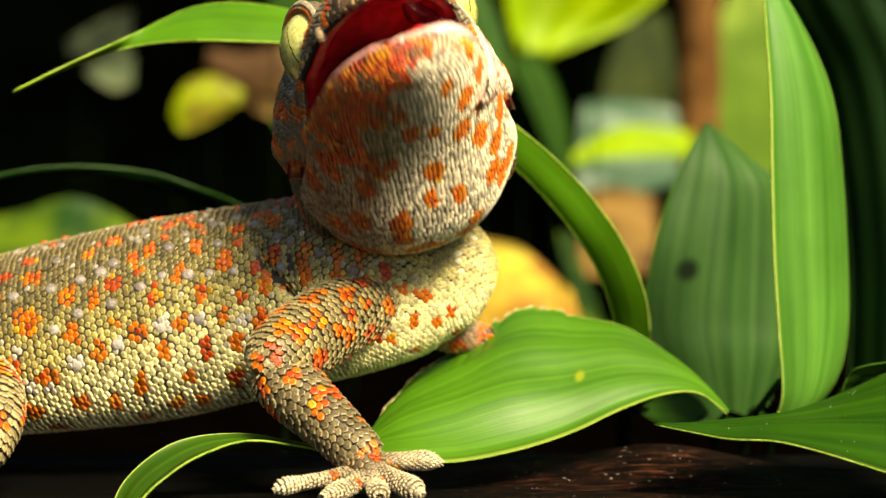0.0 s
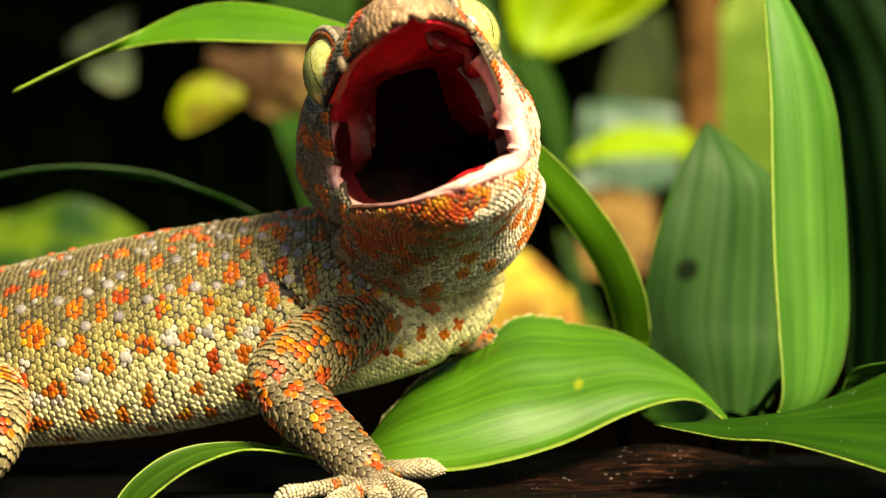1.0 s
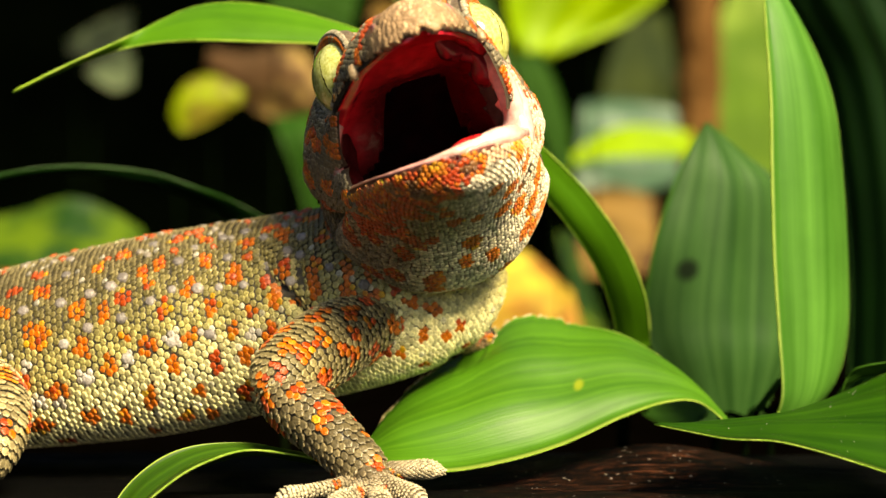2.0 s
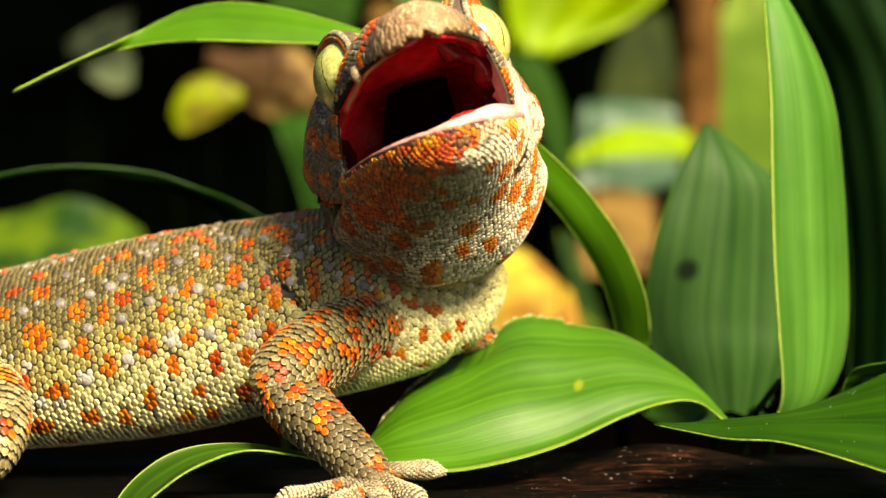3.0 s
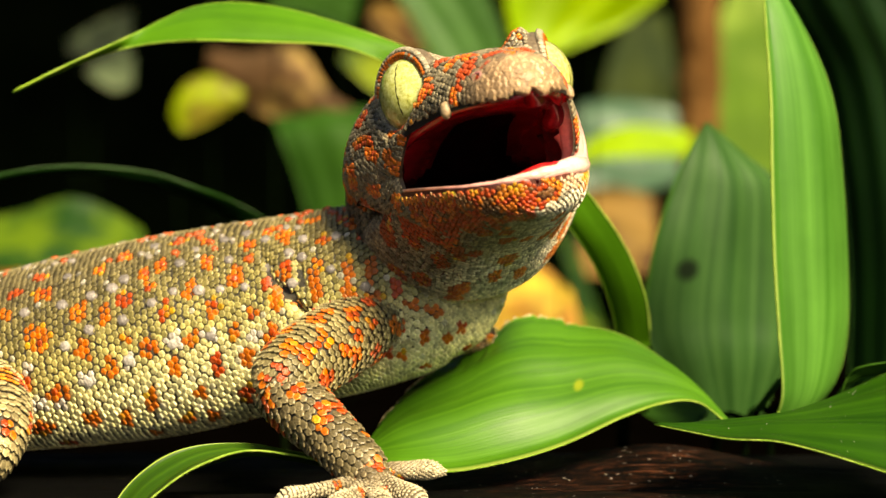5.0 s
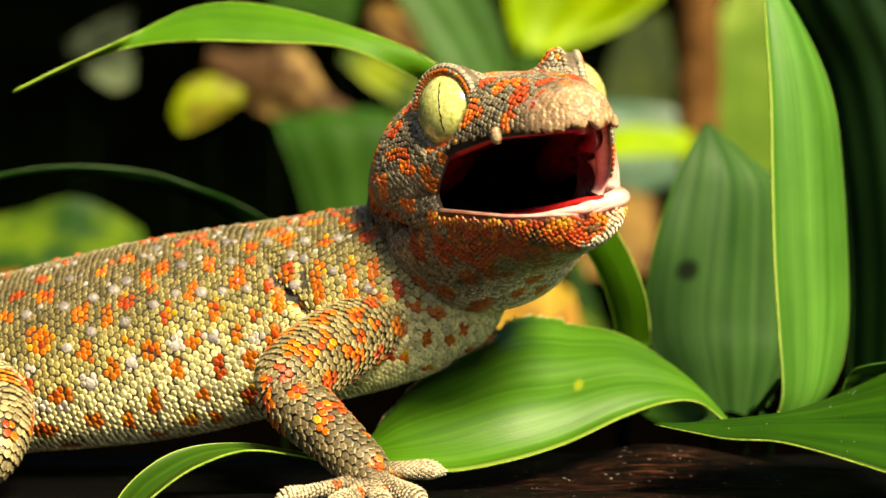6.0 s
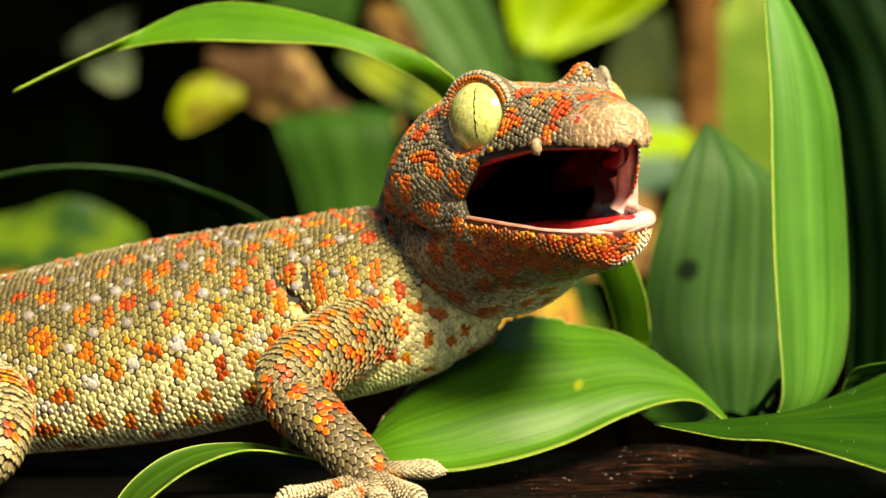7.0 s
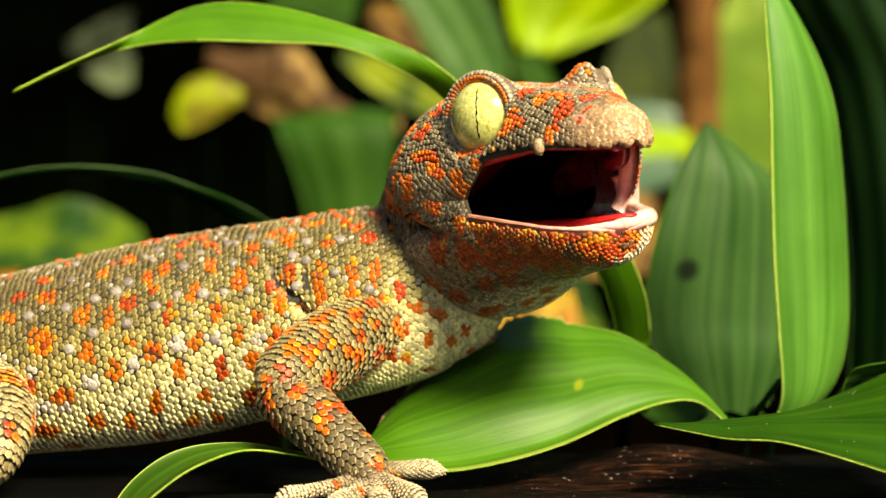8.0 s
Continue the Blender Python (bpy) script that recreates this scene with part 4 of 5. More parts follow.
def make_jaw():
    u, a = np.meshgrid(np.linspace(0, 1, 64), np.linspace(0, 1, 48), indexing="ij")
    p = jaw_surface(u, a)
    n = normals(jaw_surface, u.ravel(), a.ravel())[2].reshape(p.shape)
    p = p - n * 0.12
    jaw = build("lower_jaw", p.reshape(-1, 3), grid_faces(64, 48, False), HIDE_MAT, gecko, tint=np.tile((0.10, 0.02, 0.01), (64 * 48, 1)))
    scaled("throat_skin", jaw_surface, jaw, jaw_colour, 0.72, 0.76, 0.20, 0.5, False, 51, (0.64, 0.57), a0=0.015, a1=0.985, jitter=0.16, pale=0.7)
    rows, tints = [], []
    for x in np.linspace(-15, 20.8, 40):
        wide, lip, deep = (float(smooth_of(JX, k, np.array(x))) for k in (J_WIDE, J_LIP, J_DEEP))
        row, tint = [], []
        front = np.clip((x - 6) / 11, 0, 1)
        for k in np.linspace(0, 1, 33):
            c, s = math.cos(k * math.pi), math.sin(k * math.pi)
            inner = max(wide * (1 - 0.2 * np.clip((-3 - x) / 4, 0, 1)) - 0.15, 0.05)
            e = min(k, 1 - k)
            roll = (0.2 + 0.5 * front) * math.exp(-((e - 0.045) / 0.04) ** 2) * min(1, wide / 4)
            drop = 0.46 * deep * max(0, s - 0.28) ** 1.0
            row.append((x, -inner * (1 if c >= 0 else -1) * abs(c) ** 0.8, lip + roll - drop))
            # Pink to dark red tissue, darkened further back for the unlit mouth.
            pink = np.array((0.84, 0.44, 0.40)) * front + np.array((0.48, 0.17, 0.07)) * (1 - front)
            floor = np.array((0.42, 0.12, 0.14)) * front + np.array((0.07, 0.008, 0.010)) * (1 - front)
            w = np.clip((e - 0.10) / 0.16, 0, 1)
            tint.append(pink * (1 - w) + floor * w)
        rows.append(row)
        tints.append(tint)
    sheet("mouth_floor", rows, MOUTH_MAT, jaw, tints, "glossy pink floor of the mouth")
    # thick pale lip rolled round the front of the jaw
    arc = [(x, -1) for x in np.linspace(-2, 18.4, 15)] + [(19.9, -0.5), (20.4, 0), (19.9, 0.5)] + [(x, 1) for x in np.linspace(18.4, -2, 16)]
    rows = []
    for x, s in arc:
        wide, lip = (float(smooth_of(JX, k, np.array(x))) for k in (J_WIDE, J_LIP))
        y = s * (wide - 0.5) if abs(s) == 1 else s * 3.0
        fat = 0.26 + (0.85 + 0.75 * np.clip((x - 10) / 7, 0, 1)) * np.clip((y + 5) / 13, 0, 1) * np.clip((x + 12) / 12, 0.3, 1)
        rows.append((x - 0.5 - 1.1 * np.clip((x - 14) / 6, 0, 1), y, lip + 0.15 + 0.3 * fat, fat * 0.9, fat))
    q, f, u, a = surface_mesh(tube_surface(rows), 90, 12)
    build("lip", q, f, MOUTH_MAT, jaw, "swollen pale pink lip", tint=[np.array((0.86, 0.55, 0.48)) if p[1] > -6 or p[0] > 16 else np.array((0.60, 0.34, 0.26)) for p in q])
    # tongue
    v, f = [], []
    for i, x in enumerate(np.linspace(0, 1, 20)):
        X = -8 + 25.5 * x
        wd = 5.2 * (1 - abs(2 * x - 1) ** 4) ** 0.5 + 0.02
        wd *= 1 - 0.25 * x
        for j in range(18):
            an = 2 * math.pi * j / 18
            v.append((X + 1.5 * x, wd * math.cos(an) + 3.4 * x, -13.0 + 0.47 * x * 9 + 2.3 * x ** 3 + 1.55 * wd / 5.2 * math.sin(an) - 0.35 * math.exp(-(math.cos(an) / 0.2) ** 2) * (math.sin(an) > 0)))
    f = grid_faces(20, 18, True) + [tuple(range(18))[::-1], tuple(19 * 18 + j for j in range(18))]
    build("tongue", v, f, TONGUE_MAT, jaw, "wet red tongue")
    lip_scales("lip_scale", jaw_surface, 0.03, (-1, 17.4), 14, 0.62,
               lambda q, r: lean((0.72, 0.56, 0.05), r) if q[1] < 0 and 10.5 < q[0] < 14.5 else lean((0.56, 0.24, 0.03), r) if q[1] < 3 and r.random() < 0.2 else lean((0.50, 0.10, 0.03) if q[1] < 3 else (0.72, 0.42, 0.34), r), jaw, 53, jaw_x)
    return jaw


jaw = make_jaw()


def cheek_surface(side, share):
    """One fold of skin over the jaw muscle, from the hinge to the corner of the mouth; share says how far it opens with the jaw."""
    def surface(u, a):
        u, a = np.broadcast_arrays(np.asarray(u, float), np.asarray(a, float))
        f = (np.clip(a, 0, 1) - 0.5) * 2 * side
        q = np.clip(1 - 2 * share + 0.28 * f, -1, 1)
        r = 7.0 + 24.0 * u * ((0.60 if side < 0 else 0.95) + (0.15 if side > 0 and share > 0.6 else 0.45) * q ** 2)
        g = np.radians(-2 + 3.0 * (1 - 2 * share) + 10.5 * f)
        x, z = -27 + r * np.cos(g), -9 + r * np.sin(g)
        wide = smooth_of(HX, H_WIDE, np.clip(x, -30, 20)) * (1 - share) + smooth_of(JX, J_WIDE, np.clip(x, -30, 20)) * share
        y = wide + (0.35 if side < 0 else 0.35 + 1.3 * (1 - abs(2 * share - 1)) * u) - np.where(f < 0, 1.3 + 3.0 * (share > 0.6), 1.3 + 3.0 * (share < 0.2)) * np.abs(f) ** 3 - 1.0 * np.clip((u - 0.86) / 0.14, 0, 1) ** 2 - 4.0 * np.clip((0.3 - u) / 0.3, 0, 1) ** 2
        return np.stack([x, side * y, z], -1)
    return surface


def cheek_colour(p, side, share, s, a, rng):
    c = head_colour((p[0], p[1], p[2] - 9 * share), s, a, rng)
    # Far folds are coloured as sunlit, near ones darkened as turned away.
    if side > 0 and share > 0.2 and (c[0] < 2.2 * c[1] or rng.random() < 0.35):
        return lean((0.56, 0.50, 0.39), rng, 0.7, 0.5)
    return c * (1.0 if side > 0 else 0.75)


def make_cheek(side, share):
    S = cheek_surface(side, share)
    ob = part("cheek", S, 30, 16, gecko, (0.07, 0.05, 0.032), wrap=False, inset=0.12)
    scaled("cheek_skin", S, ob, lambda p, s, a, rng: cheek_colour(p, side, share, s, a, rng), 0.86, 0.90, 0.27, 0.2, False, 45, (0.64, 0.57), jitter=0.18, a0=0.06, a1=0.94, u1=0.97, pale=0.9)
    # rim of stretched skin at the corner, and the lining that runs inward from it
    if share in (0.1, 0.9):
        return ob
    edge = S(np.full(9, 0.99), np.linspace(0.0, 1.0, 9))
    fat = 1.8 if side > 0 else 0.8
    # Brighter pink on the far rim paints in the light on that side.
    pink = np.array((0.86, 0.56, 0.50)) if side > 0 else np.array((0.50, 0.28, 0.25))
    q, f, u, a = surface_mesh(tube_surface([(*(e - np.array((0.2, side * fat * 0.6, 0) if side > 0 else (0.1, side * 0.5, 0))), fat, fat) for e in edge], (0, 1, 0)), 16, 10)
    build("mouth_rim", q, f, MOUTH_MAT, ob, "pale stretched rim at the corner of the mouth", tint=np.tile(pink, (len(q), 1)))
    rows, tints = [], []
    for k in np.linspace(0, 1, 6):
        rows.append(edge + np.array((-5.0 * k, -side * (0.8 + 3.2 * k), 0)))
        # Pink falls off to near black inward, shade laid into the tint.
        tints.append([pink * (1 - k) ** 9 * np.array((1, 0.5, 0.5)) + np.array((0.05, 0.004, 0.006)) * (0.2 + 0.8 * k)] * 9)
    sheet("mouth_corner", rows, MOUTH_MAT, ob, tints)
    return ob


def make_jowl(side):
    """The muscle at the hinge, between skull and jaw."""
    rows = [(-21.5, side * 19.0, -14, 1, 1), (-21.5, side * 18.4, -14, 5, 4.5), (-21.5, side * 17.0, -14, 7.5, 6.5), (-21.5, side * 15.6, -14, 8, 6.5), (-21.5, side * 15.0, -14, 2, 2)]
    S = tube_surface(rows)
    ob = part("jowl", S, 24, 32, gecko, (0.07, 0.05, 0.032), inset=0.12)
    scaled("jowl_skin", S, ob, lambda p, s, a, rng: head_colour((p[0], p[1], p[2]), s, a, rng) * 0.8, 0.86, 0.90, 0.25, 0.2, seed=47, fill=(0.57, 0.57), jitter=0.2, along=0.02)
    return ob


jowls = [make_jowl(-1), make_jowl(1)]
CHEEK_SHARES = (0.1, 0.3, 0.5, 0.7, 0.9)
cheeks = [(share, make_cheek(side, share)) for side in (-1, 1) for share in CHEEK_SHARES]


def make_neck():
    """Overlapping rings of skin that follow the head."""
    made = []
    for k in range(5):
        w = 9.6 + 0.6 * k
        h = 9.8 + 0.4 * k
        rows = [(-9.5, 0, 0, h * 0.55, w * 0.55), (-8, 0, 0, h * 0.86, w * 0.88), (-4, 0, 0, h, w), (0, 0, 0, h * 1.02, w * 1.02), (4, 0, 0, h, w), (8, 0, 0, h * 0.86, w * 0.88), (9.5, 0, 0, h * 0.55, w * 0.55)]
        S = tube_surface(rows)
        ob = part("neck", S, 20, 40, gecko, (0.014, 0.011, 0.006), inset=0.12)

        def colour(p, s, a, rng, k=k):
            d, own = spot_at(s + 40 * k, a, 4.8, 1.75, 61, 0.9)
            if d < 1:
                return spot_colour(d, own, rng, 0.5)
            return lean((0.36, 0.30, 0.18) if p[2] < -2 else (0.20, 0.16, 0.085), rng, 0.4, 1.15)
        scaled("neck_skin", S, ob, colour, 0.94, 1.0, 0.22, 0.5, seed=60 + k, jitter=0.2, fill=(0.65, 0.57))
        made.append(ob)
    return made


neck = make_neck()


# ---- plants and ground: pairs of opposite edge points, base to tip ----
BITTEN = [((-12.6, 276, 4.6), (-13.3, 281, 5.5)),
    ((-6.6, 270, 2.9), (-5.6, 294, 14)),
    ((1.5, 270, 2.4), (6.8, 300, 21.5)),
    ((10.8, 272, 4), (14.6, 304, 26.4)),
    ((20.4, 276, 6.7), (23.6, 305, 25.3)),
    ((30.2, 280, 10.7), (32.8, 304, 23.5)),
    ((38.4, 284, 12.8), (40.6, 300, 18.6)),
    ((44.4, 288, 12.3), (45.9, 298, 13.6)),
    ((49.7, 290, 8.6), (50.2, 293, 8.7))]
SPECKLED = [((33.5, 262, 11.2), (33.7, 262, 11.3)),
    ((38.4, 258, 10.4), (39.9, 268, 10.5)),
    ((43.9, 254, 9.6), (47, 272, 10.5)),
    ((50.5, 252, 9.4), (55.3, 276, 11)),
    ((56.9, 250, 8.1), (63.7, 280, 12.7)),
    ((66.4, 248, 5.4), (76.1, 284, 17.5)),
    ((77, 246, 2.1), (90.8, 290, 23.2))]
TALL = [((59.8, 296, 8.8), (66.2, 300, 8.3)),
    ((60.4, 294, 14), (72.1, 303, 15.3)),
    ((59.3, 292, 25.1), (74.9, 306, 24.5)),
    ((58.3, 291, 38.1), (75.1, 307, 38.1)),
    ((57.9, 291, 53), (74.1, 307, 53.8)),
    ((57.9, 292, 65), (72, 306, 67.3)),
    ((57.5, 294, 77.3), (66.6, 304, 79.1)),
    ((57.5, 297, 87.8), (59.6, 300, 88.3))]
BROAD = [((54, 346.4, 1.8), (66.7, 351.2, 1.3)),
    ((44.8, 344, 15.6), (72.7, 351.2, 15.1)),
    ((41.9, 344, 25), (74.4, 353.6, 24.6)),
    ((44.2, 344, 40.3), (74.3, 356, 40.3)),
    ((48.1, 346.4, 52.1), (72.5, 356, 52.5)),
    ((52.2, 348.8, 60.3), (65.2, 356, 59.2)),
    ((55.7, 351.2, 65.8), (56.9, 353.6, 65.7))]
ARCH = [((34.0, 320, 18.9), (39.7, 316, 20.5)),
    ((32.3, 317, 27.7), (38.4, 313, 29.5)),
    ((28.5, 314, 36.4), (34.4, 311, 39.1)),
    ((23.0, 311, 44.2), (28.1, 309, 48.1)),
    ((16.5, 309, 51.3), (21.1, 307, 55.4)),
    ((9.2, 307, 57.8), (13.3, 305, 61.8)),
    ((-0.9, 305, 67.8), (3.2, 302, 69)),
    ((-8.7, 302, 72.3), (-4.5, 302, 74.7)),
    ((-18.9, 300, 75.8), (-18.1, 304, 80.1)),
    ((-32, 298, 76.3), (-32.8, 306, 84.1)),
    ((-45.9, 296, 76.3), (-45.4, 306, 83.9)),
    ((-57.6, 299, 75.3), (-56.1, 299, 77.7)),
    ((-67.4, 297, 71.5), (-66.5, 293, 71.7)),
    ((-76.3, 293, 66.6), (-75.3, 290, 66.8))]
THIN = [((-40, 360.8, 41), (-33.1, 356, 42.3)),
    ((-47.4, 360.8, 45.8), (-43.8, 356, 48.6)),
    ((-55.2, 356, 49.8), (-53.1, 351.2, 52.3)),
    ((-64.1, 351.2, 53.3), (-62.9, 348.8, 55.3)),
    ((-78.6, 346.4, 55), (-77.8, 344, 56.3)),
    ((-91.5, 341.6, 52.9), (-90.9, 339.2, 54.3)),
    ((-100.9, 341.6, 49.6), (-100.2, 339.2, 50.4))]
FRONT = [((-15.8, 266, 4), (-17.3, 270, 4.6)),
    ((-23.6, 262, 6.4), (-25.6, 268, 6.5)),
    ((-31.2, 258, 7.6), (-32.2, 266, 7.8)),
    ((-38.1, 254, 5.6), (-40.1, 264, 7.5)),
    ((-42.6, 250, 2.7), (-45.8, 262, 5.2)),
    ((-45.6, 248, -0.3), (-50.8, 260, 0.2)),
    ((-48.9, 247, -5.2), (-52.4, 258, -5.9))]
LOWLEFT = [((-196.4, 665, 27.9), (-204.1, 691.2, 49.9)),
    ((-171.4, 665, 30.1), (-178.1, 691.2, 53.9)),
    ((-150.9, 665, 30.1), (-156.9, 691.2, 60)),
    ((-135, 665, 32.4), (-141.5, 691.2, 56.2)),
    ((-118.6, 668.5, 38.1), (-125.2, 686, 47.4))]
BEHIND = [((-56.3, 735, 36.7), (-27.4, 735, 36.7)),
    ((-63.8, 735, 66.9), (-23.6, 735, 66.9)),
    ((-71.3, 735, 87), (-21.1, 735, 89.5)),
    ((-75.7, 743.8, 97.2), (-21.4, 743.8, 101.5))]
TOPGREEN = [((4.4, 805, 113.6), (33.3, 805, 119.1)),
    ((-12.1, 805, 143.8), (30, 805, 143.8)),
    ((-25.9, 805, 168.6), (21.5, 805, 168.6))]
TOPYELLOW = [((30.4, 840, 180), (130.4, 875, 185.8)),
    ((33.3, 840, 154.1), (97.5, 875, 158.9)),
    ((40.5, 840, 136.9), (66.2, 857.5, 143.3)),
    ((46.7, 848.8, 134.4), (48.7, 848.8, 135))]
MIDGREEN = [((62.5, 910, 81.3), (63.4, 910, 85.3)),
    ((82.7, 910, 87.5), (87.5, 927.5, 102.7)),
    ((107.6, 910, 89.7), (109.7, 927.5, 108.4)),
    ((137.2, 910, 90.6), (139.8, 927.5, 104.3))]
BLUEGREEN = [((79, 980, 71.2), (83.9, 997.5, 128)),
    ((105.8, 980, 69.5), (107.7, 997.5, 129.7)),
    ((141, 980, 79.5), (141.8, 997.5, 124.6))]
DRYORANGE = [((14.1, 735, -3.5), (14.4, 752.5, 44.4)),
    ((36.7, 735, -3.5), (35, 752.5, 39.3)),
    ((56.8, 735, -3.5), (50.4, 752.5, 26.4)),
    ((75.6, 735, -3.5), (67.1, 752.5, 11))]
YELLOWSTRIP = [((48.1, 700, 46.4), (54.5, 700, 46.4)),
    ((53.6, 700, 24.9), (61.2, 700, 26.1)),
    ((60, 700, 1), (70.3, 700, 2.2))]
BROWNBACK = [((73.4, 910, 23.8), (78, 927.5, 71)),
    ((95.2, 910, 23.8), (97, 927.5, 74.2)),
    ((116.9, 910, 26.9), (119.2, 927.5, 67.8))]
DARKRIGHT = [((91.2, 372.8, -1.6), (103.1, 360.8, -0.3)),
    ((91.9, 372.8, 31.5), (105.6, 360.8, 31.7)),
    ((90, 372.8, 57), (105.6, 360.8, 56.4)),
    ((86.1, 372.8, 78.6), (103.1, 360.8, 77.3)),
    ((78.5, 372.8, 92.6), (99.4, 360.8, 90.9)),
    ((73.4, 372.8, 105.4), (93.2, 360.8, 103.2))]
BASECURL = [((67.7, 292, 9.7), (69, 290, 9.9)),
    ((69.8, 290, 13.8), (70.5, 288, 16.7)),
    ((73.4, 288, 16.7), (72.9, 286, 18.8)),
    ((80.7, 286, 17.8), (80.2, 284, 19.9))]
SMALLDARK = [((37.6, 317.6, 7.8), (38.1, 320, 8)),
    ((43, 317.6, 5), (44.5, 327.2, 10.7)),
    ((47.9, 317.6, 5), (49.4, 327.2, 10)),
    ((50.8, 317.6, 7.1), (51.4, 320, 7.4))]
STALKLEAF = [((56.1, 305, 7.3), (57.7, 305, 7.3)),
    ((59, 305, 11.5), (60.2, 305, 11.5)),
    ((61.9, 305, 15.1), (62.8, 305, 14.7))]
RIGHTBLUR = [((224.9, 1300, 88.4), (264.8, 1300, 88.4)),
    ((209.2, 1300, 146.1), (264.8, 1300, 146.1)),
    ((215.0, 1300, 208.3), (260.3, 1300, 208.3)),
    ((229.2, 1300, 252.7), (258.1, 1300, 252.7))]
DIMBACK = [((137.2, 1380, 91.4), (191.5, 1380, 86.6)),
    ((130.2, 1380, 138.5), (198.6, 1380, 136.2)),
    ((137.2, 1380, 190.4), (196.2, 1380, 185.7)),
    ((153.8, 1380, 232.8), (186.8, 1380, 237.6))]
STEMBLUR = [((29.8, 752.5, 126.7), (45.3, 752.5, 129.3)),
    ((41.4, 752.5, 101), (55.6, 752.5, 103.6)),
    ((51.7, 752.5, 75.3), (59.4, 752.5, 75.3))]
OVALYELLOW = [((-138.0, 840, 107.5), (-137.5, 840, 111.5)),
    ((-132.5, 840, 99.0), (-129.5, 840, 124.0)),
    ((-120.0, 840, 103.0), (-116.5, 840, 127.0)),
    ((-103.0, 840, 113.5), (-101.0, 840, 119.0))]
DRYTAN = [((-125.3, 875, 137.4), (-123.8, 875, 144.6)),
    ((-105.9, 875, 117.1), (-102.9, 875, 143.4)),
    ((-84.9, 875, 106.6), (-77.5, 875, 146.4)),
    ((-64, 875, 105.7), (-59.5, 875, 121.5)),
    ((-43.1, 875, 104.5), (-41.6, 875, 111.7)),
    ((-22.1, 875, 100.6), (-22.1, 875, 107.5))]
PALE = [((-207.1, 910, 152.8), (-205.9, 910, 146.6)),
    ((-191, 910, 163.7), (-187.8, 910, 141.3)),
    ((-170.7, 910, 171.5), (-173.9, 910, 138.2))]
PALELOW = [((-197.2, 910, 136.3), (-195.6, 910, 139.5)),
    ((-181.6, 910, 126.4), (-180.1, 910, 146.6)),
    ((-170.7, 910, 129.5), (-169.8, 910, 145.7))]
YELLOWDARK = [((-55, 875, 139.5), (-51.4, 875, 145.5)),
    ((-40.1, 875, 126), (-35.6, 875, 142.5)),
    ((-20.6, 875, 114.1), (-13.2, 875, 132)),
    ((1.8, 875, 105.1), (4.8, 875, 121.5))]
BROWNTOP = [((-41.7, 910, 165.3), (-38.6, 910, 174.6)),
    ((-26.1, 910, 151.3), (-23, 910, 171.5)),
    ((-12.1, 910, 146.6), (-10.6, 910, 157.5))]
REDLEFT = [((-217.1, 752.5, 23.8), (-217.1, 752.5, 39.3)),
    ((-199.1, 752.5, 23.8), (-199.1, 752.5, 39.3)),
    ((-190.1, 752.5, 29), (-191.3, 752.5, 35.4))]
TOPMID = [((-88.3, 822.5, 155.9), (-82.6, 822.5, 171.4)),
    ((-68.6, 822.5, 155.9), (-63, 822.5, 171.4)),
    ((-46.1, 822.5, 146.1), (-40.5, 822.5, 168.6))]


